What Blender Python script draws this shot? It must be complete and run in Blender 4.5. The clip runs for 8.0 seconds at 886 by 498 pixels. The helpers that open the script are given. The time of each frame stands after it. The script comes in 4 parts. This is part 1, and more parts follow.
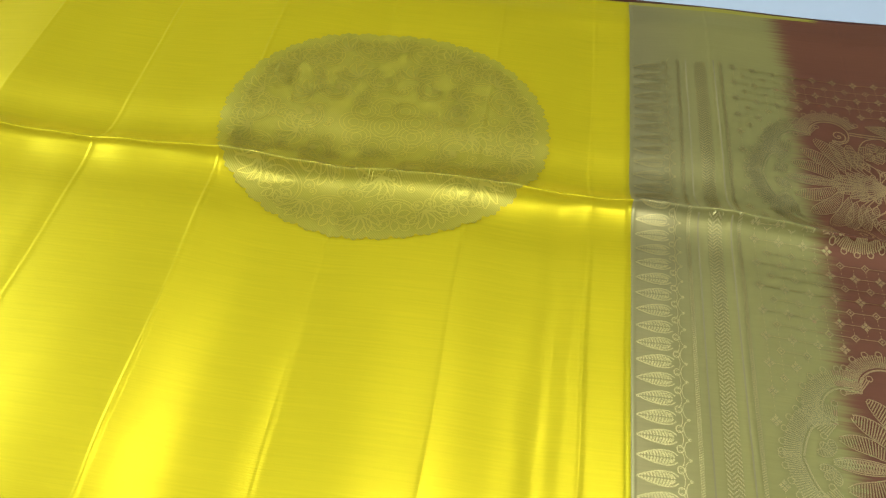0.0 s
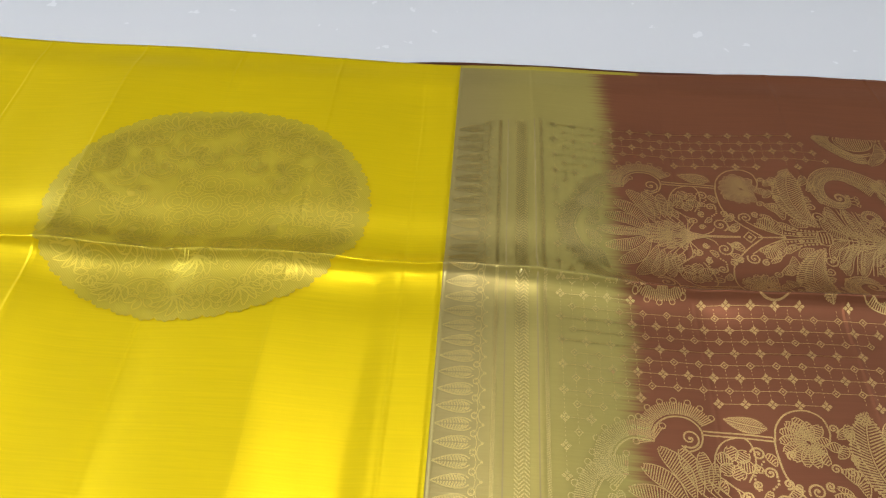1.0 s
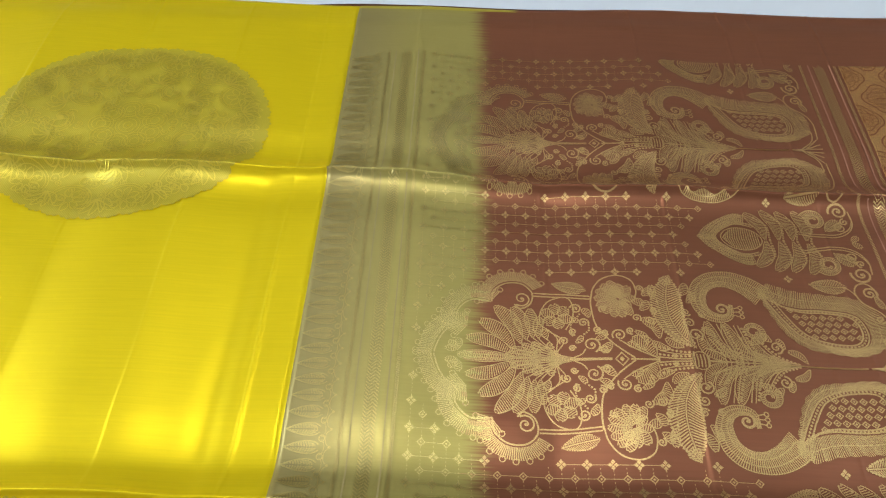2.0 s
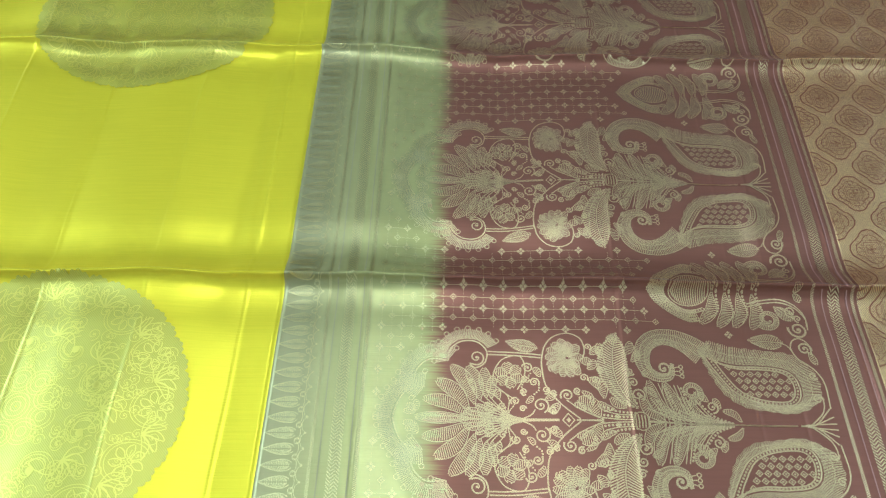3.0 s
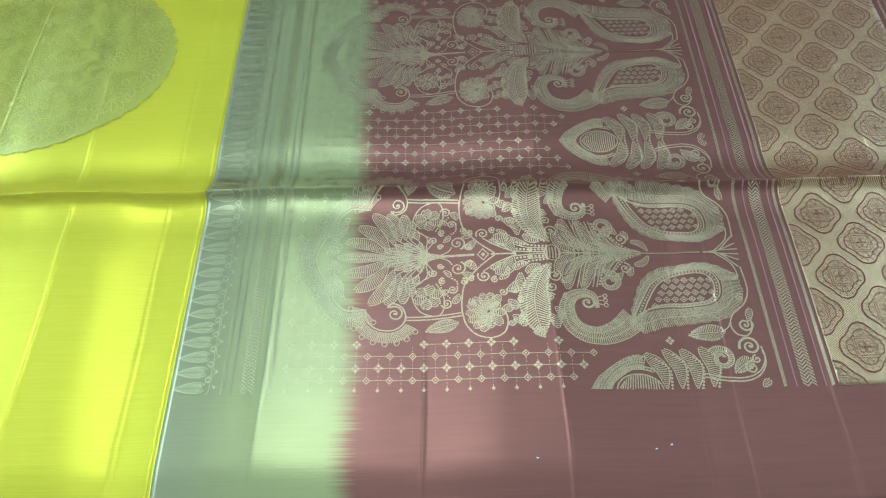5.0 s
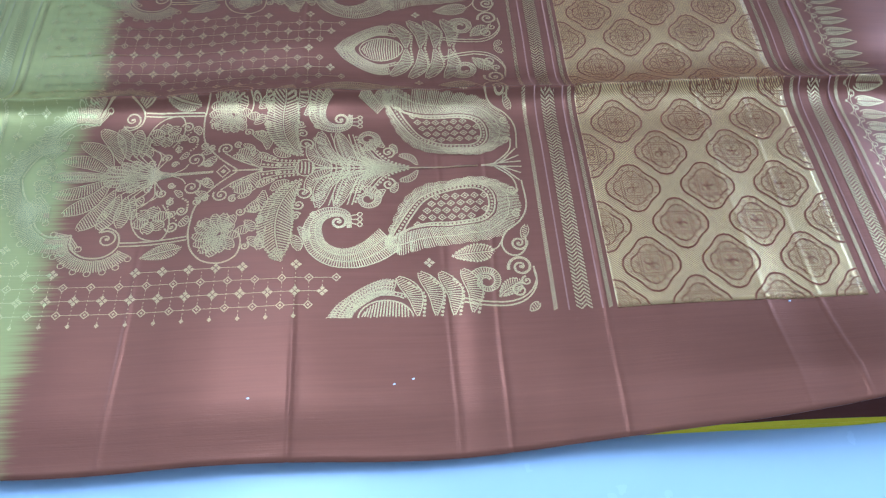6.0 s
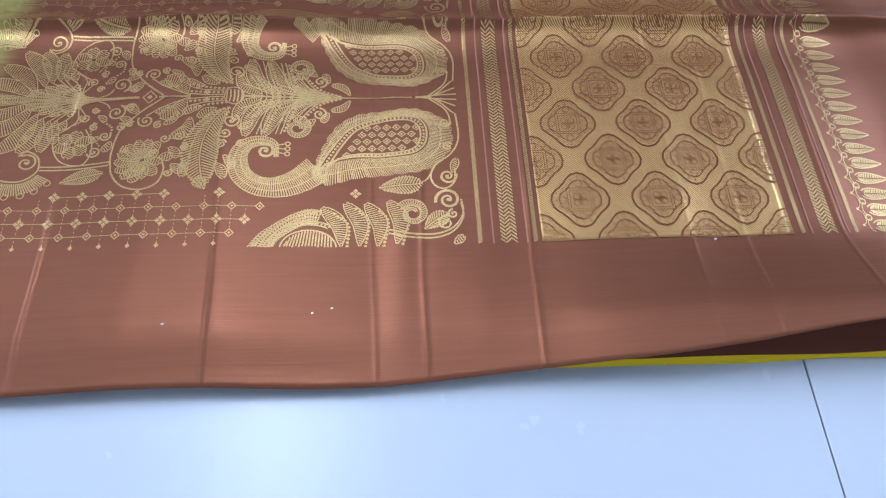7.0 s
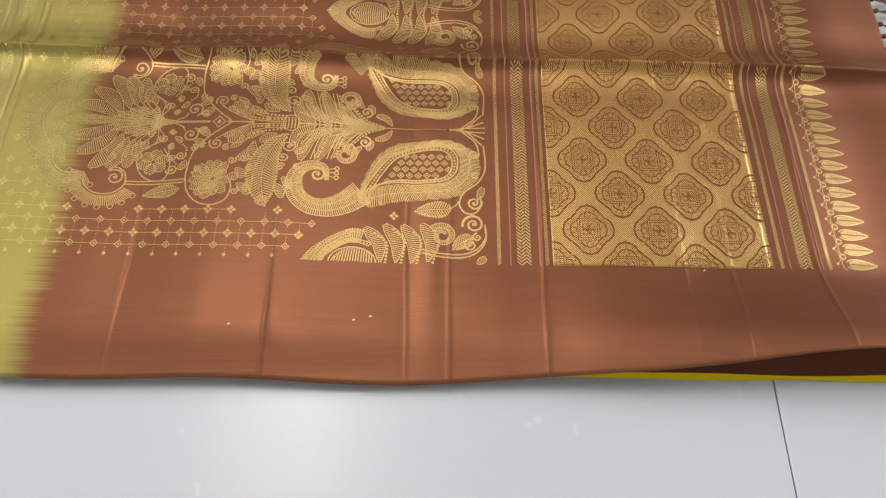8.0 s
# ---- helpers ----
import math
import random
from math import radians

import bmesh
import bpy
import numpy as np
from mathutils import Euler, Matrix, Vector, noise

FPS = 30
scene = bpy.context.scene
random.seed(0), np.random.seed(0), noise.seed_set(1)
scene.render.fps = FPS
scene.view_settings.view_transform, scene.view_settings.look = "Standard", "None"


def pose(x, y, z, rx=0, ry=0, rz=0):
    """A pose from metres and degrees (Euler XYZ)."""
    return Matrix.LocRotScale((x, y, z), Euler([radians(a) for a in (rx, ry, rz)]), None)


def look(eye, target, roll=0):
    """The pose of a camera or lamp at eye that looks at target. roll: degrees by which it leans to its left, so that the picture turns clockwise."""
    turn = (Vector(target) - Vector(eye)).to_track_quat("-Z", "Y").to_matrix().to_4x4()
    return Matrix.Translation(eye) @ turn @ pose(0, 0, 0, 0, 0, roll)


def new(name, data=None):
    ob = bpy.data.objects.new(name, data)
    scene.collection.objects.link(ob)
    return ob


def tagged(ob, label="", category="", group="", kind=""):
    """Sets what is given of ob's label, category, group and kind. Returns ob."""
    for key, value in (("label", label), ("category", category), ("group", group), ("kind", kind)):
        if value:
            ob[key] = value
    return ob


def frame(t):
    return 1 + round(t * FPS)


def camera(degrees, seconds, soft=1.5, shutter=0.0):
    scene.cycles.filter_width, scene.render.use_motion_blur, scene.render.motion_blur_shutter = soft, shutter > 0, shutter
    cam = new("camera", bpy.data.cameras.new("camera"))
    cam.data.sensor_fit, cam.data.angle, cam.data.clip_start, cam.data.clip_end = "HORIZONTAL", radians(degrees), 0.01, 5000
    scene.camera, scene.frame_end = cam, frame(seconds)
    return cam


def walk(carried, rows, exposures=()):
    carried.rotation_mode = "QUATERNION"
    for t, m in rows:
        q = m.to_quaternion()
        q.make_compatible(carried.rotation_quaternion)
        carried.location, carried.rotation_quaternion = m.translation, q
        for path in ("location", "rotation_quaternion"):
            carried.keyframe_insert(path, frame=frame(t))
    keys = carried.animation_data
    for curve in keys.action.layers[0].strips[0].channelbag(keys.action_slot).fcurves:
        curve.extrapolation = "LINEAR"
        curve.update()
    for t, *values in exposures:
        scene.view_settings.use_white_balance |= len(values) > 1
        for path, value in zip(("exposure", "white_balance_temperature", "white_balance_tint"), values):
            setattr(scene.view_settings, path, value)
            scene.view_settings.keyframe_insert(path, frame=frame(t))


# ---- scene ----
cam = camera(59.5, 8.0, soft=1.2)
PATH = [
    (0, (-0.085, 0.478, 0.4265), (-0.238, 1.688, -1.1585), 1.5),
    (0.5, (-0.034, 0.498, 0.4425), (-0.158, 1.78, -1.0875), 0.6),
    (1, (0.02, 0.497, 0.4455), (-0.055, 1.804, -1.0665), 0.7),
    (1.5, (0.069, 0.457, 0.4595), (0.024, 1.756, -1.0595), 0.9),
    (1.7, (0.087, 0.434, 0.4635), (0.055, 1.723, -1.0665), 1.2),
    (2.8, (0.136, 0.256, 0.5535), (0.103, 1.419, -1.0745), -0.1),
    (3, (0.137, 0.219, 0.5615), (0.119, 1.362, -1.0795), 0.4),
    (3.5, (0.134, 0.109, 0.5825), (0.118, 1.222, -1.0785), -0.4),
    (4, (0.136, -0.008, 0.5655), (0.111, 1.108, -1.0945), -1.2),
    (4.2, (0.143, -0.048, 0.5595), (0.114, 1.066, -1.1005), -1.7),
    (5.3, (0.239, -0.136, 0.4985), (0.243, 1.002, -1.1465), -1.4),
    (5.5, (0.271, -0.137, 0.4775), (0.304, 1.006, -1.1635), -0.5),
    (6, (0.35, -0.131, 0.4185), (0.439, 0.989, -1.2365), 1.5),
    (6.5, (0.38, -0.136, 0.3885), (0.512, 0.942, -1.2905), 3.5),
    (7, (0.388, -0.142, 0.4075), (0.504, 0.878, -1.3085), 4.3),
    (7.5, (0.386, -0.152, 0.4715), (0.459, 0.805, -1.2825), 4.1),
    (8, (0.385, -0.152, 0.4885), (0.433, 0.806, -1.2665), 3.8),
]
EXPOSURES = [
    (0.0, 0.36, 5500, -3), (0.6, 0.33, 6200, 4), (1.2, 0.43, 6600, 9), (1.7, 0.44, 6500, 6), (2.8, 0.58, 4350, -5), (4.2, 0.62, 4050, -12),
    (5.5, 0.70, 3750, -2), (6.0, 0.78, 3800, 3), (6.5, 0.62, 4200, 8), (7.0, 0.60, 4900, 10), (7.5, 0.53, 6000, 9), (8.0, 0.48, 6800, 8),
]
walk(cam, [(t, look(eye, target, roll)) for t, eye, target, roll in PATH], EXPOSURES)

# ---- light: ceiling tube and two added side fills ----
world = bpy.data.worlds.new("sky")
scene.world = world
world.use_nodes = True
wn = world.node_tree.nodes
sky = wn.new("ShaderNodeTexSky")
sky.sky_type, sky.sun_disc = "NISHITA", False
sky.sun_elevation, sky.sun_rotation = radians(50), radians(200)
wn["Background"].inputs["Strength"].default_value = 0.1
world.node_tree.links.new(sky.outputs["Color"], wn["Background"].inputs["Color"])

ROOM = (-2.3, 2.6, -2.4, 2.9, 2.75)      # x0 x1 y0 y1 height
TUBE = (-0.12, 1.10)                     # the ceiling tube's middle


def area(name, m, sx, sy, watts, color):
    d = bpy.data.lights.new(name, "AREA")
    d.shape, d.size, d.size_y, d.energy, d.color = "RECTANGLE", sx, sy, watts, color
    ob = new(name, d)
    ob.matrix_world = m
    return ob


area("tube_glow", look((TUBE[0], TUBE[1], 2.64), (TUBE[0], TUBE[1], 0)), 0.10, 1.2, 9, (1.0, 0.97, 0.93))
# unseen fill lights added on both sides to even out the brightness
area("added_side_fill", look((-2.26, 1.0, 1.40), (0, 1.0, 1.1)), 1.7, 1.0, 40, (0.90, 0.95, 1.0))
area("added_side_fill", look((2.56, 1.0, 1.40), (0, 1.0, 1.1)), 1.7, 1.0, 30, (0.90, 0.95, 1.0))


# ---- materials ----
def material(name):
    mat = bpy.data.materials.new(name)
    mat.use_nodes = True
    nt = mat.node_tree
    return mat, nt, nt.nodes["Principled BSDF"]


def node(nt, kind, **inputs):
    n = nt.nodes.new(kind)
    for key, value in inputs.items():
        n.inputs[key].default_value = value
    return n


def math_node(nt, op, a, b=0.0, c=0.0):
    n = nt.nodes.new("ShaderNodeMath")
    n.operation = op
    for i, v in enumerate((a, b, c)):
        if isinstance(v, (int, float)):
            n.inputs[i].default_value = v
        else:
            nt.links.new(v, n.inputs[i])
    return n.outputs[0]


def mix(nt, fac, a, b, how="MIX"):
    n = nt.nodes.new("ShaderNodeMix")
    n.data_type, n.blend_type = "RGBA", how
    for i, v in ((0, fac), (6, a), (7, b)):
        if isinstance(v, (int, float, tuple)):
            n.inputs[i].default_value = v if isinstance(v, (int, float)) else (*v, 1.0)
        else:
            nt.links.new(v, n.inputs[i])
    return n.outputs[2]


def coords(nt):
    tc = nt.nodes.new("ShaderNodeTexCoord")
    sep = nt.nodes.new("ShaderNodeSeparateXYZ")
    nt.links.new(tc.outputs["Object"], sep.inputs[0])
    return tc.outputs["Object"], sep.outputs[0], sep.outputs[1]


def stretched_noise(nt, vec, sx, sy, scale, detail=3.0):
    mp = nt.nodes.new("ShaderNodeMapping")
    mp.inputs["Scale"].default_value = (sx, sy, 1.0)
    nt.links.new(vec, mp.inputs[0])
    n = node(nt, "ShaderNodeTexNoise", Scale=scale, Detail=detail)
    nt.links.new(mp.outputs[0], n.inputs["Vector"])
    return n.outputs["Fac"]


def wave(nt, coord, period):
    """0..1 stripes along a coordinate."""
    s = math_node(nt, "SINE", math_node(nt, "MULTIPLY", coord, 2 * math.pi / period))
    return math_node(nt, "MULTIPLY_ADD", s, 0.5, 0.5)


def bump(nt, bsdf, height, strength, distance):
    b = node(nt, "ShaderNodeBump", Strength=strength, Distance=distance)
    nt.links.new(height, b.inputs["Height"])
    nt.links.new(b.outputs[0], bsdf.inputs["Normal"])


def ramp01(nt, value, lo, hi):
    n = node(nt, "ShaderNodeMapRange")
    n.interpolation_type = "SMOOTHSTEP"
    n.inputs["From Min"].default_value, n.inputs["From Max"].default_value = lo, hi
    nt.links.new(value, n.inputs["Value"])
    return n.outputs[0]


def silk(name, color_of, rough=0.34, sheen=0.25, spec=0.3, metal=0.3):
    """Plain-woven silk: fine warp and weft relief, faint slubs across the weft."""
    mat, nt, b = material(name)
    vec, x, y = coords(nt)
    base = color_of(nt, vec, x, y)
    slub = stretched_noise(nt, vec, 6.0, 260.0, 3.0)
    soft = stretched_noise(nt, vec, 1.0, 1.0, 9.0, 2.0)
    c = mix(nt, math_node(nt, "MULTIPLY", slub, 0.16), base, (0.0, 0.0, 0.0), "MIX")
    c = mix(nt, math_node(nt, "MULTIPLY", soft, 0.12), c, (0.0, 0.0, 0.0), "MIX")
    nt.links.new(c, b.inputs["Base Color"])
    r = math_node(nt, "MULTIPLY_ADD", slub, 0.12, rough - 0.06)
    nt.links.new(r, b.inputs["Roughness"])
    b.inputs["Specular IOR Level"].default_value = spec
    b.inputs["Metallic"].default_value = metal
    nt.links.new(base, b.inputs["Sheen Tint"])
    b.inputs["Sheen Weight"].default_value = sheen
    b.inputs["Sheen Roughness"].default_value = 0.35
    grain = stretched_noise(nt, vec, 1.0, 3.0, 420.0, 2.0)
    h = math_node(nt, "ADD", math_node(nt, "MULTIPLY", grain, 0.4), math_node(nt, "MULTIPLY", slub, 0.8))
    bump(nt, b, h, 0.35, 0.00025)
    return mat


YELLOW = (0.87, 0.64, 0.008)
BROWN = (0.278, 0.104, 0.051)


def yellow_color(nt, vec, x, y):
    n = stretched_noise(nt, vec, 1.0, 0.4, 14.0)
    return mix(nt, math_node(nt, "MULTIPLY", n, 0.35), YELLOW, (0.72, 0.49, 0.005))


def pallu_color(nt, vec, x, y):
    """Taupe edge, khaki dyed band with a feathered edge, then brown."""
    feather = stretched_noise(nt, vec, 5.0, 620.0, 1.0, 3.0)
    slow = stretched_noise(nt, vec, 1.0, 1.0, 7.0, 1.0)
    shifted = math_node(nt, "ADD", x, math_node(nt, "MULTIPLY_ADD", feather, -0.026, 0.013))
    shifted = math_node(nt, "ADD", shifted, math_node(nt, "MULTIPLY_ADD", slow, -0.02, 0.01))
    to_brown = ramp01(nt, shifted, 0.116, 0.138)
    to_khaki = ramp01(nt, x, 0.0, 0.070)
    khaki = mix(nt, to_khaki, (0.40, 0.312, 0.112), (0.46, 0.37, 0.105))
    shot = stretched_noise(nt, vec, 2.0, 30.0, 8.0, 2.0)
    brown = mix(nt, math_node(nt, "MULTIPLY", shot, 0.5), BROWN, (0.202, 0.067, 0.035))
    whole = mix(nt, to_brown, khaki, brown)
    selvage = math_node(nt, "GREATER_THAN", y, 1.0995)
    selvage = math_node(nt, "MULTIPLY", selvage, math_node(nt, "LESS_THAN", shifted, 0.165))
    return mix(nt, selvage, whole, (0.58, 0.46, 0.06))


M_YELLOW = silk("yellow_silk", yellow_color, 0.36, 0.05, 0.10, 0.48)
M_PALLU = silk("brown_silk", pallu_color, 0.36, 0.36, 0.14, 0.52)
# under layer: colour darkened to stand in for shade below the lifted hem
M_UNDER = silk("shaded_maroon_silk", lambda nt, v, x, y: mix(nt, stretched_noise(nt, v, 1.0, 6.0, 20.0), (0.150, 0.045, 0.024), (0.115, 0.032, 0.017)), 0.4, 0.05, 0.15)


def zari(name, gold, ground, period=0.0015, cover=0.62, metal=0.7, rough=0.42):
    """Gold-wrapped thread in a slanting twill, the silk ground showing between the threads."""
    mat, nt, b = material(name)
    vec, x, y = coords(nt)
    wobble = stretched_noise(nt, vec, 1.0, 1.0, 120.0, 1.0)
    slant = math_node(nt, "ADD", math_node(nt, "ADD", x, y), math_node(nt, "MULTIPLY", wobble, 0.0010))
    tw = wave(nt, slant, period)
    on = ramp01(nt, tw, 1 - cover - 0.16, 1 - cover + 0.16)
    worn = stretched_noise(nt, vec, 1.0, 1.0, 60.0, 3.0)
    g = mix(nt, math_node(nt, "MULTIPLY", worn, 0.5), gold, tuple(0.62 * v for v in gold))
    nt.links.new(mix(nt, on, ground, g), b.inputs["Base Color"])
    nt.links.new(math_node(nt, "MULTIPLY", on, metal), b.inputs["Metallic"])
    nt.links.new(math_node(nt, "MULTIPLY_ADD", worn, 0.2, rough - 0.1), b.inputs["Roughness"])
    b.inputs["Sheen Weight"].default_value, b.inputs["Sheen Roughness"].default_value = 0.12, 0.4
    b.inputs["Sheen Tint"].default_value = (*ground, 1.0)
    h = math_node(nt, "ADD", tw, math_node(nt, "MULTIPLY", wave(nt, y, 0.0007), 0.3))
    bump(nt, b, h, 0.16, 0.0003)
    return mat


M_ZARI_FIELD = zari("gold_zari_field", (0.84, 0.54, 0.17), (0.26, 0.100, 0.036), 0.0018, 0.50, 1.0, 0.37)
M_THREAD = zari("gold_thread", (0.74, 0.50, 0.195), (0.34, 0.15, 0.06), 0.0006, 0.78, 0.96, 0.34)
M_THREAD_PALE = zari("pale_gold_thread", (0.80, 0.63, 0.23), (0.27, 0.20, 0.05), 0.0006, 0.78, 0.96, 0.35)
M_ZARI_YELLOW = zari("gold_zari_on_yellow", (0.57, 0.45, 0.045), (0.55, 0.41, 0.018), 0.0019, 0.55, 0.85, 0.38)


def plain(name, color, rough=0.5, metal=0.0, vary=0.2):
    mat, nt, b = material(name)
    vec, x, y = coords(nt)
    n = stretched_noise(nt, vec, 1.0, 1.0, 40.0, 3.0)
    nt.links.new(mix(nt, math_node(nt, "MULTIPLY", n, vary), color, tuple(0.5 * v for v in color)), b.inputs["Base Color"])
    b.inputs["Roughness"].default_value, b.inputs["Metallic"].default_value = rough, metal
    b.inputs["Specular IOR Level"].default_value = 0.2
    return mat


M_LINE = plain("brown_outline_thread", (0.23, 0.075, 0.026), 0.5, 0.2)
M_LINE_YELLOW = plain("ochre_outline_thread", (0.74, 0.58, 0.075), 0.40, 0.8)
M_PINK = plain("pink_thread", (0.38, 0.17, 0.10), 0.5)
M_PINK_PALE = plain("pale_thread", (0.34, 0.26, 0.10), 0.5)
M_FRINGE = plain("brown_fringe_thread", (0.16, 0.05, 0.03), 0.55)
M_WALL = plain("white_wall_paint", (0.78, 0.77, 0.74), 0.7, 0, 0.05)
# near black only so that the gold thread mirrors something dark
M_NORTH = plain("dark_reflection_wall", (0.06, 0.055, 0.05), 0.7, 0, 0.15)
M_CEIL = plain("white_ceiling_paint", (0.82, 0.81, 0.79), 0.8, 0, 0.04)
M_JOINT = plain("dark_tile_joint", (0.05, 0.05, 0.055), 0.8)
M_FRAME = plain("white_frame_paint", (0.75, 0.75, 0.74), 0.4, 0, 0.05)


def tile_material():
    mat, nt, b = material("white_glazed_tile")
    vec, x, y = coords(nt)
    n = stretched_noise(nt, vec, 1.0, 1.0, 3.0, 4.0)
    f = stretched_noise(nt, vec, 1.0, 1.0, 45.0, 4.0)
    c = mix(nt, math_node(nt, "MULTIPLY", n, 0.10), (0.56, 0.57, 0.605), (0.515, 0.525, 0.56))
    nt.links.new(c, b.inputs["Base Color"])
    nt.links.new(math_node(nt, "MULTIPLY_ADD", f, 0.02, 0.26), b.inputs["Roughness"])
    return mat


M_TILE = tile_material()
mat, nt, b = material("lamp_diffuser")
b.inputs["Emission Color"].default_value = (1.0, 0.97, 0.93, 1)
b.inputs["Emission Strength"].default_value = 32.0
M_LAMP = mat


# ---- mesh helpers ----
def finish(name, bm, mat, parent=None, smooth=False, label=""):
    me = bpy.data.meshes.new(name)
    bm.normal_update()
    bm.to_mesh(me)
    bm.free()
    me.materials.append(mat)
    if smooth:
        me.polygons.foreach_set("use_smooth", [True] * len(me.polygons))
    ob = new(name, me)
    ob.parent = parent
    if label:
        tagged(ob, label)
    return ob


def box(bm, x0, x1, y0, y1, z0, z1):
    m = Matrix.Translation(((x0 + x1) / 2, (y0 + y1) / 2, (z0 + z1) / 2)) @ Matrix.Diagonal((x1 - x0, y1 - y0, z1 - z0, 1))
    return bmesh.ops.create_cube(bm, size=1, matrix=m)["verts"]


def mesh_object(name, verts, faces, mat, parent, smooth=True, label=""):
    me = bpy.data.meshes.new(name)
    me.from_pydata(verts, [], faces)
    me.materials.append(mat)
    me.polygons.foreach_set("use_smooth", [smooth] * len(me.polygons))
    me.update()
    ob = new(name, me)
    ob.parent = parent
    if label:
        tagged(ob, label)
    return ob


# ---- the room ----
X0, X1, Y0, Y1, HT = ROOM
JX, JY, TILE = 0.6195, -0.38, 1.2        # a joint crossing, and the tile's side
bm = bmesh.new()
box(bm, X0 - 0.15, X1 + 0.15, Y0 - 0.15, Y1 + 0.15, -0.12, -0.0016)
floor = tagged(finish("floor", bm, M_JOINT), "floor of large glossy white tiles with thin dark joints", "floor", kind="structure")
for i in range(-3, 2):
    for j in range(-2, 3):
        a, c = max(JX + i * TILE, X0 - 0.14), min(JX + (i + 1) * TILE, X1 + 0.14)
        d, e = max(JY + j * TILE, Y0 - 0.14), min(JY + (j + 1) * TILE, Y1 + 0.14)
        if c - a > 0.05 and e - d > 0.05:
            bm = bmesh.new()
            box(bm, a + 0.0005, c - 0.0005, d + 0.0005, e - 0.0005, -0.010, 0.0)
            bmesh.ops.bevel(bm, geom=[q for q in bm.edges if min(v.co.z for v in q.verts) > -0.001], offset=0.0003, segments=1, affect="EDGES")
            finish("tile", bm, M_TILE, floor)


def wall(name, *size, mat=M_WALL, label="plain white painted wall"):
    bm = bmesh.new()
    box(bm, *size)
    return tagged(finish(name, bm, mat), label, "wall", kind="structure")


# unseen; its darkness is added to dull the zari at low angles
wall("wall_north", X0 - 0.15, X1 + 0.15, Y1, Y1 + 0.15, 0, HT, mat=M_NORTH, label="unseen wall made dark to give the gold thread dark reflections")
wall("wall_south", X0 - 0.15, X1 + 0.15, Y0 - 0.15, Y0, 0, HT)
WY0, WY1, WZ0, WZ1 = 0.1, 1.9, 0.85, 1.95


def window_wall(name, window, x):
    """A side wall from x to x + 0.15 with an added, unseen framed window in it."""
    bm = bmesh.new()
    for s in ((Y0, WY0, 0, HT), (WY1, Y1, 0, HT), (WY0, WY1, 0, WZ0), (WY0, WY1, WZ1, HT)):
        box(bm, x, x + 0.15, *s)
    tagged(finish(name, bm, M_WALL), "plain white painted wall with an added window", "wall", kind="structure")
    win = tagged(new(window), "added white framed window, unseen, housing a side fill light", "window", kind="structure")
    for s in ((WY0, WY0 + 0.05, WZ0, WZ1), (WY1 - 0.05, WY1, WZ0, WZ1), (WY0 + 0.05, WY1 - 0.05, WZ0, WZ0 + 0.05), (WY0 + 0.05, WY1 - 0.05, WZ1 - 0.05, WZ1), (0.975, 1.025, WZ0 + 0.05, WZ1 - 0.05)):
        bm = bmesh.new()
        box(bm, x + 0.05, x + 0.10, *s)
        finish("added_window_frame", bm, M_FRAME, win)


window_wall("wall_west", "added_window_1", X0 - 0.15)
window_wall("wall_east", "added_window_2", X1)
bm = bmesh.new()
box(bm, X0 - 0.15, X1 + 0.15, Y0 - 0.15, Y1 + 0.15, HT, HT + 0.12)
tagged(finish("ceiling", bm, M_CEIL), "plain white painted ceiling", "ceiling", kind="structure")
lamp = tagged(new("ceiling_lamp"), "white tube lamp fixed under the ceiling", "lamp")
lamp.location = (TUBE[0], TUBE[1], HT)
bm = bmesh.new()
box(bm, -0.04, 0.04, -0.63, 0.63, -0.05, 0)
finish("housing", bm, M_FRAME, lamp)
bm = bmesh.new()
bmesh.ops.create_cone(bm, segments=20, radius1=0.016, radius2=0.016, depth=1.2, cap_ends=True, matrix=Matrix.Translation((0, 0, -0.068)) @ pose(0, 0, 0, 90, 0, 0))
finish("tube", bm, M_LAMP, lamp)

# ---- the sari: how its cloth lies ----
LEFT, RIGHT, BOTTOM, TOP = -0.86, 0.768, 0.010, 1.104
FOLDS = (0.2765, 0.5670, 0.8495)
CREASES = np.array([-0.90, -0.79, -0.69, -0.59, -0.49, -0.395, -0.297, -0.204, -0.112, -0.030, 0.068, 0.180, 0.278, 0.374, 0.404, 0.466, 0.564, 0.600, 0.661, 0.77])
RNG = np.random.default_rng(7)
TILTS = np.zeros((4, len(CREASES)))
for p in range(4):
    TILTS[p] = np.where(np.arange(len(CREASES)) % 2 == 0, 1, -1) * 0.0042 + RNG.normal(0, 0.0022, len(CREASES))
    for i in range(len(CREASES) - 1):
        room = 0.060 * (CREASES[i + 1] - CREASES[i]) if CREASES[i + 1] - CREASES[i] < 0.065 else 1.0
        TILTS[p][i + 1] = np.clip(TILTS[p][i + 1], TILTS[p][i] - room, TILTS[p][i] + room)
TILTS[0] *= 0.8
TILTS[:, CREASES > 0.05] *= 0.6
TILTS[2][5] = 0.003
BULGE = RNG.normal(0, 0.0016, (4, len(CREASES)))


def panel_height(p, x):
    """Height of panel p across its creases: straight flanks with a slight belly between creases."""
    i = np.clip(np.searchsorted(CREASES, x) - 1, 0, len(CREASES) - 2)
    u = np.clip((x - CREASES[i]) / (CREASES[i + 1] - CREASES[i]), 0, 1)
    wide = np.minimum((CREASES[i + 1] - CREASES[i]) / 0.10, 1.0)
    return np.interp(x, CREASES, TILTS[p]) * 0.9 + BULGE[p][i] * wide * np.sin(np.pi * u) ** 2


def softstep(v, lo, hi):
    t = np.clip((v - lo) / (hi - lo), 0, 1)
    return t * t * (3 - 2 * t)


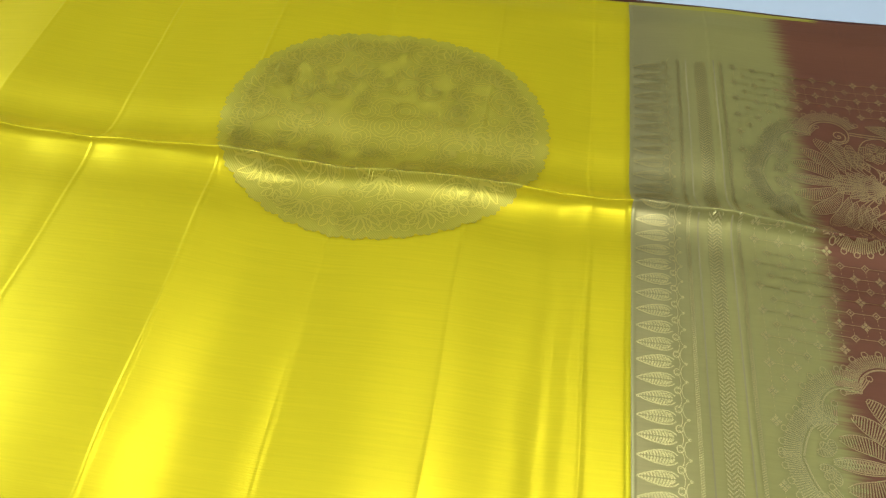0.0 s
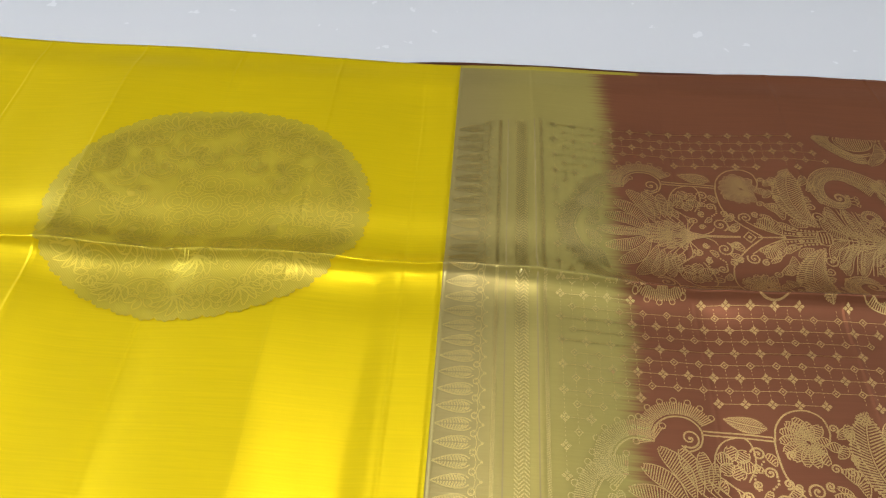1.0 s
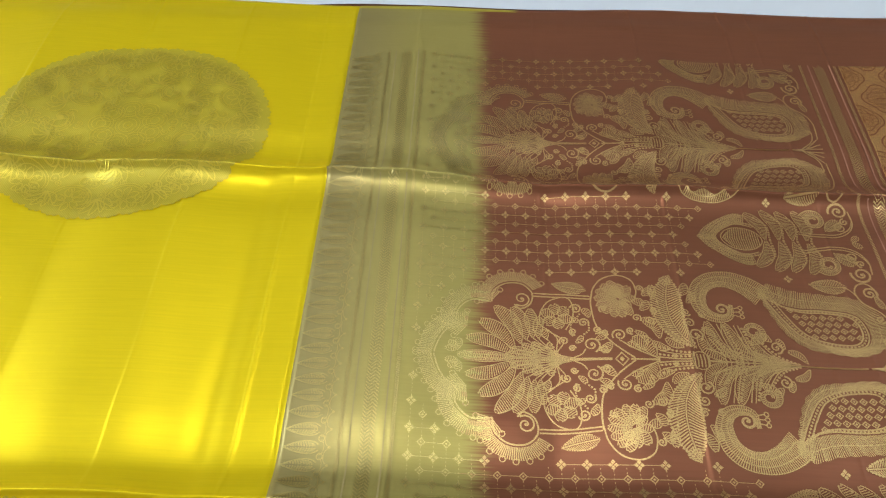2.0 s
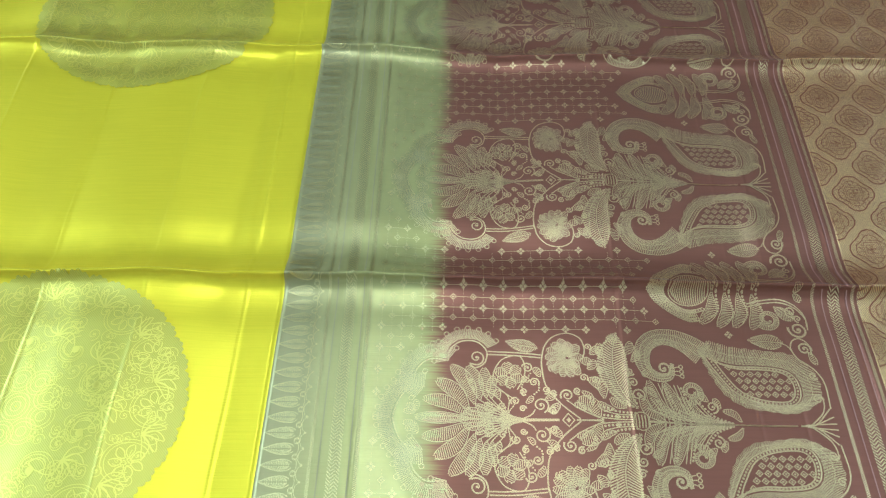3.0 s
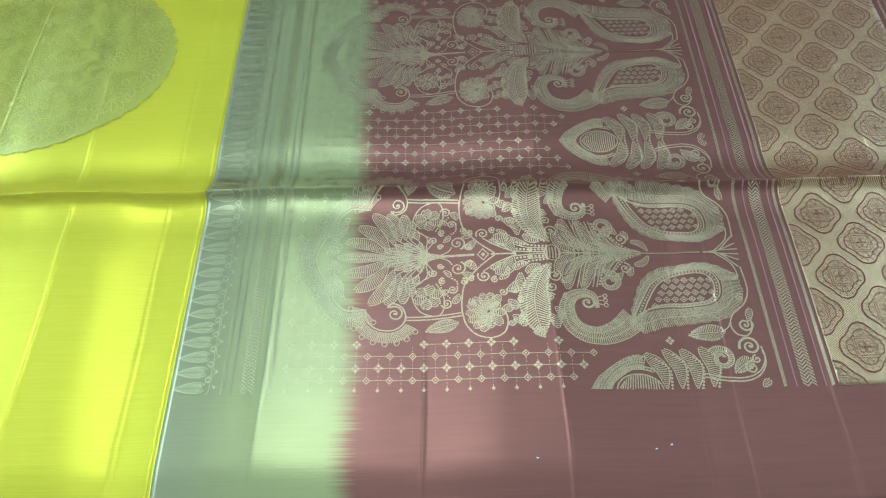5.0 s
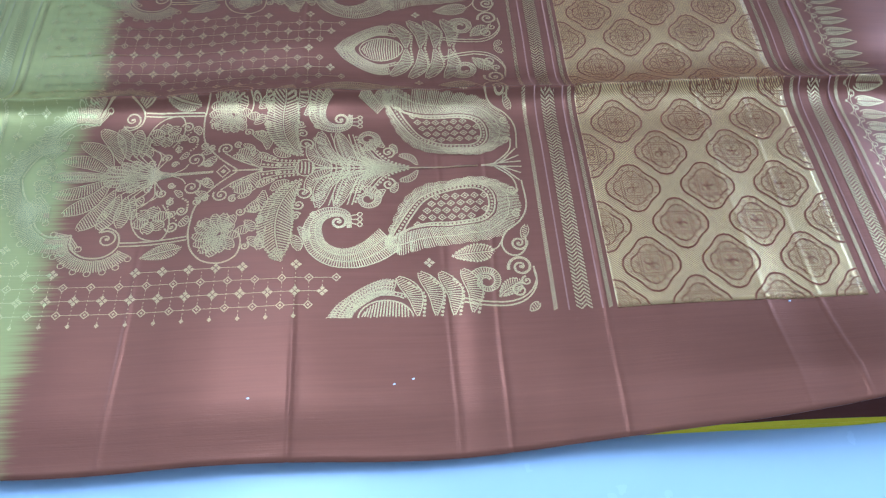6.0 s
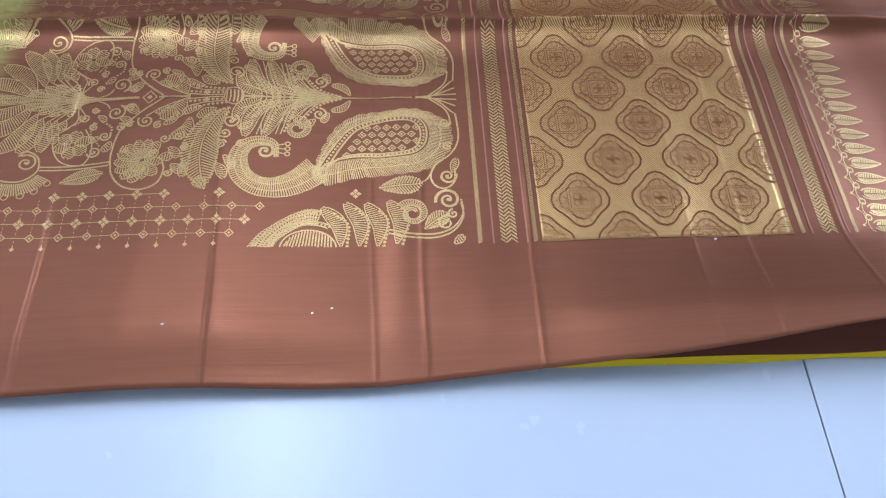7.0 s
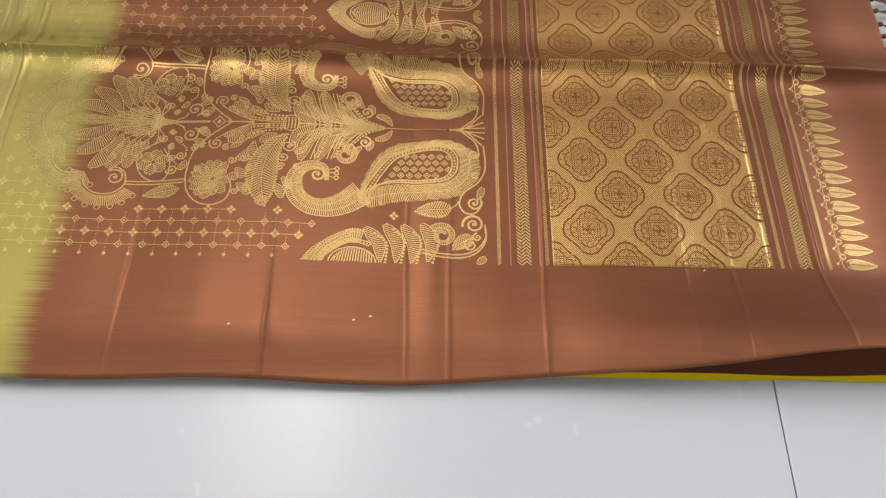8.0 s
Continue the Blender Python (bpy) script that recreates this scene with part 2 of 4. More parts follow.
def cloth_z(x, y):
    """Height of the top sheet over the floor."""
    x, y = np.asarray(x, float), np.asarray(y, float)
    f1 = FOLDS[2] - 0.010 * softstep(x, -0.05, 0.25)
    lines = (np.full_like(x, FOLDS[0]), np.full_like(x, FOLDS[1]), f1)
    z = np.full_like(x + y, 0.0138)
    panel = [panel_height(p, x) for p in range(4)]
    w = panel[0]
    for k, line in enumerate(lines):
        s = softstep(y, line - 0.012, line + 0.012)
        w = w * (1 - s) + panel[k + 1] * s
    z = z + w * (1 - 0.8 * softstep(y, TOP - 0.07, TOP - 0.005)) * (1 - 0.5 * (1 - softstep(y, 0.005, 0.06)))
    for k, line in enumerate(lines):
        d = y - line
        z = z + np.where(d > 0, 0.0090 * (1 - softstep(d, -0.010, 0.024)) / (1 - softstep(0.0, -0.010, 0.024)), 0.0090 * np.exp(-np.sqrt((d / 0.0045) ** 2 + 0.006)) / np.exp(-np.sqrt(0.006))) + 0.0014 * np.exp(-(d / 0.0020) ** 2)
        z = z - 0.0020 * np.exp(-((d - 0.034) / 0.018) ** 2) - 0.0010 * np.exp(-((d + 0.026) / 0.016) ** 2)
        z = z + np.exp(-(d / 0.022) ** 2) * (0.0007 * np.sin(47 * x + 3 * k) * np.sin(19 * x + k) + 0.0004 * np.sin(131 * x + 40 * d))
    for i, c in enumerate(CREASES):
        d = x - c - 0.0022 * np.sin(6 * y + 1.7 * i) - 0.0006 * np.sin(37 * y + i)
        high = (0.00034 if i % 3 else 0.00052) * (0.85 + 0.3 * np.sin(9 * y + 2.3 * i) + 0.2 * np.sin(41 * y + i))
        z = z + high * np.exp(-(d / np.where(d < 0, 0.0011, 0.0019)) ** 2)
    z = z + 0.0009 * np.sin(9.0 * x + 2.1 * np.sin(5 * y)) * np.sin(11.0 * y + 1.3) + 0.00012 * np.sin(41 * x + 9 * y) * np.sin(23 * y - 7 * x)
    z = z + 0.00018 * np.sin(71 * x + 6 * y + 2 * np.sin(9 * y) + 2 * np.sin(17 * x)) * (0.5 + 0.5 * np.sin(21 * x + 4 * y + 3)) + 0.00006 * np.sin(163 * x - 12 * y + 3 * np.sin(29 * x))
    z = z - 0.0022 * np.exp(-((x + 0.046 + 0.02 * (0.86 - y)) / 0.010) ** 2) * (1 - softstep(y, 0.835, 0.858)) * softstep(y, 0.50, 0.62)
    z = z - 0.0052 * (1 - softstep(y, 0.006, 0.050)) - 0.0045 * softstep(y, TOP - 0.04, TOP)
    # the corner that curls up from the layers below
    z = z + 0.040 * softstep(x, 0.37, 0.80) * (1 - softstep(y, 0.010, 0.108))
    # never below the layers underneath
    return 0.0052 + 0.0012 * np.logaddexp(0.0, (z - 0.0052) / 0.0012)


def hem(x):
    """Lower edge of the top sheet."""
    x = np.asarray(x, float)
    return BOTTOM + 0.0008 + 0.0012 * np.sin(31 * x) + 0.020 * softstep(x, 0.36, 0.76)


def crown(x):
    x = np.asarray(x, float)
    return TOP + 0.0012 * np.sin(23 * x) - 0.022 * (x - 0.0) * (x < 0.0) * 0.9 + 0.004 * softstep(x, 0.18, 0.26)


def sheet(name, xs, ys, y_lo, y_hi, z_of, mat, parent, thick=0.0006, label=""):
    """A thin sheet over the grid xs, ys, whose outermost rows follow y_lo and y_hi."""
    nx, ny = len(xs) - 1, len(ys) - 1
    gx, gy = np.meshgrid(xs, ys, indexing="ij")
    a, z = ys[0], ys[-1]
    lo, hi = y_lo(gx), y_hi(gx)
    gy = np.where(gy < a + 0.08, lo + (gy - a) / 0.08 * (a + 0.08 - lo), gy)
    gy = np.where(gy > z - 0.06, hi - (z - gy) / 0.06 * (hi - z + 0.06), gy)
    gz = z_of(gx, gy)
    n = (nx + 1) * (ny + 1)
    top = np.stack([gx, gy, gz], -1).reshape(-1, 3)
    low = top - (0, 0, thick)
    idx = np.arange(n).reshape(nx + 1, ny + 1)
    a, b2, c, d = idx[:-1, :-1].ravel(), idx[1:, :-1].ravel(), idx[1:, 1:].ravel(), idx[:-1, 1:].ravel()
    quads = np.stack([a, b2, c, d], 1)
    rim = np.concatenate([idx[:, 0], idx[-1, 1:], idx[-2::-1, -1], idx[0, -2:0:-1]])
    nxt = np.roll(rim, -1)
    side = np.stack([rim, rim + n, nxt + n, nxt], 1)
    faces = np.concatenate([quads, quads[:, ::-1] + n, side])
    return mesh_object(name, np.concatenate([top, low]).tolist(), faces.tolist(), mat, parent, True, label)


sari = tagged(new("silk_sari"), "yellow silk sari with brown gold-woven end, spread folded on the floor", "sari")
near = np.concatenate([np.arange(-0.0056, 0.0057, 0.0008), (-0.009, 0.009)])
XS = np.concatenate([np.arange(LEFT, RIGHT, 0.0045)] + [c + near for c in CREASES])
YS = np.concatenate([np.arange(BOTTOM, TOP, 0.0036)] + [f + np.arange(-0.018, 0.009, 0.0008) for f in FOLDS])


def between(values, lo, hi):
    """The grid lines strictly between lo and hi, thinned where they crowd, with both ends."""
    v = np.sort(values[(values > lo + 0.0006) & (values < hi - 0.0006)])
    v = v[np.concatenate([[True], np.diff(v) > 0.00045])]
    return np.concatenate([[lo], v, [hi]])


ROWS = between(YS, BOTTOM, TOP)
sheet("yellow_body", between(XS, LEFT, 0.0), ROWS, hem, crown, cloth_z, M_YELLOW, sari, label="glossy yellow silk with sharp fold creases")
sheet("pallu", between(XS, 0.0, RIGHT), ROWS, hem, crown, cloth_z, M_PALLU, sari, label="brown silk end piece shading to khaki")


def layer_edge(base, amp, phase):
    return lambda x: base + amp * (np.sin(17 * x + phase) + 0.6 * np.sin(43 * x + 2 * phase)) + 0 * x


def under(x1, base, amp, phase, past, z, wave_z, mat, label):
    shift = 0.0035 if mat is M_UNDER else -0.003
    far, near_edge = layer_edge(TOP, amp, phase + 1), layer_edge(base, amp, phase)
    sheet("under_layer", np.linspace(LEFT, x1, 161), np.linspace(0.026, TOP, 12), lambda x: near_edge(x) - shift * (1 - softstep(x, 0.36, 0.52)), lambda x: far(x) + past(x),
          lambda x, y: z + wave_z * np.sin(17 * x + phase), mat, sari, 0.0006, label)


under(RIGHT - 0.004, 0.0240, 0.0010, 1.0, lambda x: 0.002 + 0.009 * softstep(x, -0.10, 0.02) - 0.004 * softstep(x, 0.22, 0.30), 0.0036, 0.0002, M_UNDER, "maroon silk layer underneath, shade put into its colour")
under(RIGHT - 0.012, 0.0215, 0.0011, 0.2, lambda x: 0.003 + 0 * x, 0.0024, 0.0002, M_YELLOW, "yellow silk layer underneath")
under(RIGHT - 0.006, 0.0205, 0.0010, 2.2, lambda x: 0.002 + 0.013 * softstep(x, 0.40, 0.46), 0.0012, 0.0001, M_YELLOW, "yellow silk layer underneath")

# ---- the woven pattern: thin raised gold thread laid on the cloth ----
PERIOD, AXIS0 = 0.2310, 0.2116           # height of one flower repeat, and the lowest axis of symmetry
PAT_LO, PAT_HI = AXIS0 - PERIOD / 2, AXIS0 + 3.5 * PERIOD


def curve(pts, step=0.0013):
    """A smooth line through the points, evenly sampled."""
    p = np.array(pts, float)
    if len(p) == 2:
        n = max(2, int(np.linalg.norm(p[1] - p[0]) / step) + 1)
        return p[0] + (p[1] - p[0]) * np.linspace(0, 1, n)[:, None]
    q = np.concatenate([[2 * p[0] - p[1]], p, [2 * p[-1] - p[-2]]])
    out = []
    for i in range(1, len(q) - 2):
        n = max(2, int(np.linalg.norm(q[i + 1] - q[i]) / step) + 1)
        t = np.linspace(0, 1, n, endpoint=False)[:, None]
        a, b3, c, d = q[i - 1], q[i], q[i + 1], q[i + 2]
        out.append(0.5 * (2 * b3 + (c - a) * t + (2 * a - 5 * b3 + 4 * c - d) * t**2 + (3 * b3 - a - 3 * c + d) * t**3))
    return np.concatenate(out + [p[-1:]])


def normals(p):
    d = np.gradient(p, axis=0)
    d /= np.linalg.norm(d, axis=1, keepdims=True) + 1e-9
    return np.stack([-d[:, 1], d[:, 0]], 1)


class Pen:
    """Collects flat strips of quads in the cloth's plane."""

    def __init__(self):
        self.v, self.f, self.n = [], [], 0

    def rows(self, grid):
        grid = np.asarray(grid, float)
        n, m = grid.shape[:2]
        idx = np.arange(n * m).reshape(n, m) + self.n
        self.v.append(grid.reshape(-1, 2))
        self.f.append(np.stack([idx[:-1, :-1], idx[1:, :-1], idx[1:, 1:], idx[:-1, 1:]], -1).reshape(-1, 4))
        self.n += n * m

    def sweep(self, spine, half, cols=3):
        side = normals(spine)
        k = np.linspace(-1, 1, cols)
        half = np.broadcast_to(half, (len(spine),))
        self.rows(spine[:, None] + side[:, None] * (half[:, None] * k)[..., None])

    def stroke(self, pts, w=0.0009, taper=0.0, step=0.0013):
        p = curve(pts, step)
        t = np.linspace(0, 1, len(p))
        self.sweep(p, w / 2 * (1 - taper * t), 2)

    def ring(self, c, rx, ry, w=0.0008, n=26, turn=0.0):
        a = np.linspace(0, 2 * np.pi, n + 1) + turn
        e = np.stack([np.cos(a), np.sin(a)], 1)
        r = np.array([rx, ry])
        self.rows(np.stack([c + e * (r - w / 2), c + e * (r + w / 2)], 1))

    def disc(self, c, rx, ry=None, n=14):
        a = np.linspace(0, 2 * np.pi, n + 1)
        e = np.stack([np.cos(a), np.sin(a)], 1) * (rx, ry or rx)
        self.rows(np.stack([c + e * 0.02, c + e * 0.55, c + e], 1))

    def petal(self, base, tip, w, bend=0.0, outline=True, blunt=0.75, peak=1.15, fill=True):
        base, tip = np.array(base, float), np.array(tip, float)
        d = tip - base
        mid = base + d / 2 + np.array([-d[1], d[0]]) * bend
        p = curve([base, mid, tip], 0.0012)
        t = np.linspace(0, 1, len(p))
        half = w / 2 * np.sin(np.pi * np.clip(t, 0.02, 0.98) ** peak) ** blunt
        if peak < 1:
            half = w / 2 * np.clip(t, 0.01, 1) ** 0.5 * np.clip(1 - t, 0.01, 1) ** 0.9 / 0.49
        if outline:
            side = normals(p)
            for s in (-1, 1):
                self.sweep(p + side * (half * s)[:, None], 0.00042, 2)
            if fill:
                self.sweep(p[1:-1], np.maximum(half[1:-1] - 0.0010, 0.0003), 3)
        else:
            self.sweep(p, half, 3)

    def spiral(self, c, r, turns=1.6, start=0.0, way=1, w=0.0010):
        t = np.linspace(0, 1, int(26 * turns))
        a = start + way * 2 * np.pi * turns * t
        p = np.array(c) + np.stack([np.cos(a), np.sin(a)], 1) * (r * (1 - 0.86 * t))[:, None]
        self.sweep(p, w * 0.62 * (1 - 0.35 * t), 2)
        self.disc(np.array(c, float), r * 0.16, n=8)

    def dots(self, pts, r, step):
        p = curve(pts, 0.0005)
        s = np.concatenate([[0], np.cumsum(np.linalg.norm(np.diff(p, axis=0), axis=1))])
        for q in np.arange(0, s[-1], step):
            self.disc(np.array([np.interp(q, s, p[:, 0]), np.interp(q, s, p[:, 1])]), r, n=6)

    def diamond(self, c, rx, ry, w=0.0006):
        k = np.array([[1, 0], [0, 1], [-1, 0], [0, -1], [1, 0]], float) * (rx, ry)
        self.rows(np.stack([c + k, c + k * (1 - w / rx)], 1))

    def solid(self, c, rx, ry):
        c = np.array(c)
        self.rows([[c + (-rx, 0), c + (0, ry)], [c + (0, -ry), c + (rx, 0)]])

    def across(self, a, b, pitch, w):
        """Short threads from the line a to the line b, one every pitch."""
        a, b = np.asarray(a, float), np.asarray(b, float)
        m = 0.5 * (a + b)
        s = np.concatenate([[0], np.cumsum(np.linalg.norm(np.diff(m, axis=0), axis=1))])
        q = np.arange(pitch / 2, s[-1], pitch)
        at = lambda p: np.stack([np.interp(q, s, p[:, 0]), np.interp(q, s, p[:, 1])], 1)
        if len(q):
            self.comb(at(a), at(b), w)

    def comb(self, a, b, w):
        """Threads from each point of a to the same point of b."""
        d = b - a
        n = np.stack([-d[:, 1], d[:, 0]], 1) / (np.linalg.norm(d, axis=1, keepdims=True) + 1e-9) * w / 2
        k = np.linspace(0, 1, 4)[None, :, None]
        line = a[:, None] + d[:, None] * k
        for one, other in zip(line - n[:, None], line + n[:, None]):
            self.rows(np.stack([one, other], 1))

    def ribbed(self, base, tip, w, bend=0.0, pitch=0.0016):
        """An outlined petal filled with slanting ribs."""
        base, tip = np.array(base, float), np.array(tip, float)
        d = tip - base
        p = curve([base, base + d / 2 + np.array([-d[1], d[0]]) * bend, tip], 0.0009)
        t = np.linspace(0, 1, len(p))
        half = w / 2 * np.sin(np.pi * np.clip(t, 0.02, 0.985) ** 1.3) ** 0.55
        side, lean = normals(p), d / (np.linalg.norm(d) + 1e-9) * 0.28
        for s in (-1, 1):
            self.sweep(p + side * (half * s)[:, None], 0.00038, 2)
        inner = np.maximum(half - 0.0007, 0.0002)[:, None]
        self.across(p - side * inner - lean * inner, p + side * inner + lean * inner, pitch, pitch * 0.46)

    def flame(self, base, tip, w):
        """A pointed border leaf: outline, midrib and slanting ribs."""
        p = curve([base, tip], 0.0009)
        t = np.linspace(0, 1, len(p))
        half = w / 2 * np.clip(t, 0.02, 1) ** 0.42 * np.clip(1 - t, 0.01, 1) ** 0.95 / 0.555
        side, along = normals(p), (np.array(tip) - base)
        for s in (-1, 1):
            self.sweep(p + side * (half * s)[:, None], 0.00045, 2)
            end = p + side * (np.maximum(half - 0.0004, 0.0001) * s)[:, None] + along * 0.10 * (1 - t)[:, None]
            self.across(p[1:] + side[1:] * 0.0004 * s, end[1:], 0.0017, 0.0011)

    def leaf(self, pts, wide, pitch, lean=0.5):
        """A leaf with a midrib and curved ribs to both sides, each with a rounded end."""
        p = curve(pts)
        t = np.linspace(0, 1, len(p))
        half = wide * np.sin(np.pi * np.clip(0.02 + 0.95 * t, 0, 1)) ** 0.9
        side, along = normals(p), np.gradient(p, axis=0)
        along /= np.linalg.norm(along, axis=1, keepdims=True) + 1e-9
        self.sweep(p, 0.0005, 2)
        for s in (-1, 1):
            end = p + side * (half * s)[:, None] + along * (half * lean)[:, None]
            self.across(p + side * 0.0009 * s, end, pitch, pitch * 0.48)
            self.dots(end[2:-2:3], pitch * 0.52, pitch * 1.25)

    def coil(self, c, r, w, start, way):
        """A broad ribbed curl."""
        t = np.linspace(0, 1, 46)
        a = start + way * 2 * np.pi * 1.35 * t
        e = np.stack([np.cos(a), np.sin(a)], 1)
        out, inn = r * (1 - 0.72 * t), r * (1 - 0.72 * t) - w * (1 - 0.75 * t)
        one, other = np.array(c) + e * out[:, None], np.array(c) + e * np.maximum(inn, 0.0004)[:, None]
        self.sweep(one, 0.0004, 2)
        self.sweep(other, 0.0004, 2)
        self.across(one, other, 0.0014, 0.0008)

    def lines_between(self, a, b, n):
        """n lines side by side from line a to line b."""
        a, b = np.array(a, float), np.array(b, float)
        for q in np.linspace(0, 1, n):
            self.stroke((a + (b - a) * q).tolist(), 0.0009)

    def arrays(self):
        return np.concatenate(self.v), np.concatenate(self.f)


def lay(name, pieces, lift, mats, parent, keep=None, label="", split=None):
    """Puts pen work on the cloth. pieces: (pen, axis or None, sign). keep: x0 x1 y0 y1, beyond which it is cut away."""
    vs, fs, n = [], [], 0
    for pen, axis, sign in pieces:
        v, f = pen.arrays()
        v = v.copy()
        if axis is not None:
            v[:, 1] = axis - sign * v[:, 1] * -1
        vs.append(v)
        fs.append(f + n)
        n += len(v)
    v, f = np.concatenate(vs), np.concatenate(fs)
    if keep:
        x0, x1, y0, y1 = keep
        c = v[f].mean(1)
        f = f[(c[:, 0] > x0) & (c[:, 0] < x1) & (c[:, 1] > y0) & (c[:, 1] < y1)]
        v = np.clip(v, (x0, y0), (x1, y1))
        if not len(f):
            return None
        used, inv = np.unique(f, return_inverse=True)
        v, f = v[used], inv.reshape(-1, 4)
    q = v[f]
    turn = (q[:, 2, 0] - q[:, 0, 0]) * (q[:, 3, 1] - q[:, 1, 1]) - (q[:, 2, 1] - q[:, 0, 1]) * (q[:, 3, 0] - q[:, 1, 0])
    f = np.where(turn[:, None] < 0, f[:, ::-1], f)
    z = cloth_z(v[:, 0], v[:, 1]) + lift
    ob = mesh_object(name, np.column_stack([v, z]).tolist(), f.tolist(), mats[0], parent, True, label)
    if split is not None:
        ob.data.materials.append(mats[1])
        c = v[f].mean(1)
        edge = split + 0.007 * np.sin(900 * c[:, 1]) + 0.005 * np.sin(2500 * c[:, 1])
        ob.data.polygons.foreach_set("material_index", (c[:, 0] < edge).astype(int).tolist())
    return ob


def arr(*v):
    return np.array(v, float)


def flower_half(fan, scroll, pais, plume):
    """Lower half of one repeat, v from -PERIOD/2 to 0, in four pens of gold thread."""
    # fan of long ribbed petals, its heart and calyx
    for base, tip, w, bend in (((0.1537, -0.0005), (0.1130, -0.0006), 0.0080, 0.0), ((0.1530, -0.0031), (0.1187, -0.0152), 0.0104, 0.10), ((0.1539, -0.0071), (0.1283, -0.0310), 0.0112, 0.10), ((0.1582, -0.0117), (0.1398, -0.0436), 0.0116, 0.10),
                               ((0.1622, -0.0152), (0.1527, -0.0436), 0.0110, 0.06), ((0.1668, -0.0172), (0.1655, -0.0426), 0.0092, 0.0), ((0.1709, -0.0168), (0.1727, -0.0359), 0.0070, -0.05)):
        fan.ribbed(base, tip, w, bend)
        fan.stroke([base, (0.1853, -0.0006)], 0.0009)
    for tip in ((0.1457, -0.0006), (0.1500, -0.0067), (0.1590, -0.0117), (0.1669, -0.0138)):
        fan.ribbed((0.1694, -0.0010), tip, 0.0060, 0.08)
    fan.lines_between([(0.1685, -0.0005), (0.1777, -0.0005), (0.1895, -0.0000)], [(0.1661, -0.0137), (0.1754, -0.0102), (0.1889, -0.0015)], 6)
    for o in ((0.1659, -0.0247), (0.1718, -0.0295), (0.1766, -0.0247)):
        fan.stroke([o, (o[0] + 0.012, 0.62 * o[1]), (0.1840, -0.0046), (0.1972, -0.0004)], 0.0009)
    # scalloped cloud round the fan, edged with a hatched border
    arch = curve([(0.0963, -0.0005), (0.1003, -0.0127), (0.1066, -0.0213), (0.1198, -0.0246)])
    lobe = curve([(0.1198, -0.0246), (0.1120, -0.0296), (0.1139, -0.0403), (0.1236, -0.0483), (0.1374, -0.0474)])
    bowl = curve([(0.1374, -0.0474), (0.1389, -0.0574), (0.1478, -0.0647), (0.1598, -0.0648), (0.1674, -0.0572), (0.1660, -0.0469), (0.1585, -0.0422), (0.1541, -0.0460)])
    for line, inner, deep in ((arch, (0.1173, -0.0062), 0.0125), (lobe, (0.1270, -0.0345), 0.0125), (bowl[:-22], (0.1525, -0.0517), 0.0105)):
        inner = arr(*inner)
        fan.sweep(line, 0.0006, 2)
        out = line - inner
        out /= np.linalg.norm(out, axis=1, keepdims=True)
        fan.across(line + out * 0.0016, line + out * deep, 0.0013, 0.0008)
        for i in range(1, len(line), 4):
            fan.ring(line[i] + out[i] * (deep + 0.0008), 0.0020, 0.0020, 0.0007, 9)
    fan.sweep(bowl[-24:], 0.0006, 2)
    fan.spiral((0.1596, -0.0512), 0.0068, 1.5, 2.2, -1, 0.0011)
    for tip in ((0.1044, -0.0047), (0.1068, -0.0107), (0.1138, -0.0138)):
        fan.ribbed((0.1140, -0.0047), tip, 0.0050, 0.0)
    # double bar under the small flower, and a hatched sprig below it
    for o in (0.0, 0.0026):
        scroll.stroke([(u, v + o) for u, v in ((0.1685, -0.0568), (0.1885, -0.0563), (0.2099, -0.0542))], 0.0011)
    scroll.leaf([(0.1825, -0.0664), (0.1930, -0.0632), (0.2077, -0.0599)], 0.0052, 0.0013)
    # small ribbed flower in its ring
    heart = arr(*(0.1847, -0.0368))
    for i in range(6):
        a = i * math.pi / 3 + 0.35
        d = arr(math.cos(a), math.sin(a))
        scroll.ribbed(heart + d * 0.0012, heart + d * 0.0112, 0.0082, 0.0)
    scroll.stroke([(0.1718, -0.0295), (0.1737, -0.0412), (0.1805, -0.0507), (0.1920, -0.0535), (0.1968, -0.0469), (0.1964, -0.0354), (0.1907, -0.0246)], 0.0010)
    # curls between the flowers
    for c, r, a, w in (((0.1889, -0.0152), 0.0036, 2.4, 1), ((0.1945, -0.0090), 0.0026, 0.0, -1), ((0.2081, -0.0118), 0.0064, 1.2, -1), ((0.1958, -0.0231), 0.0030, 1.0, 1), ((0.2038, -0.0308), 0.0038, 0.4, -1),
                       ((0.1990, -0.0430), 0.0044, 3.4, 1), ((0.2283, -0.0199), 0.0052, 2.6, 1), ((0.2171, -0.0081), 0.0034, 0.2, 1), ((0.2127, -0.0242), 0.0032, 2.0, -1), ((0.2364, -0.0236), 0.0030, 1.0, 1),
                       ((0.2510, -0.0328), 0.0036, 1.2, -1), ((0.2186, -0.0221), 0.0026, 0.6, 1)):
        scroll.spiral(c, r, 1.6, a, w, 0.0011)
    scroll.dots([(0.2037, -0.0209), (0.2073, -0.0243), (0.2073, -0.0292)], 0.0009, 0.0023)
    scroll.dots([(0.2014, -0.0382), (0.1947, -0.0286), (0.1954, -0.0187)], 0.0008, 0.0023)
    scroll.ribbed((0.2128, -0.0071), (0.2222, -0.0130), 0.0058, 0.1)
    scroll.ribbed((0.1970, -0.0136), (0.2022, -0.0195), 0.0040, 0.1)
    # main stem, branches, and the beaded lines up to the bud
    scroll.stroke([(0.1853, -0.0006), (0.2214, -0.0003)], 0.0014)
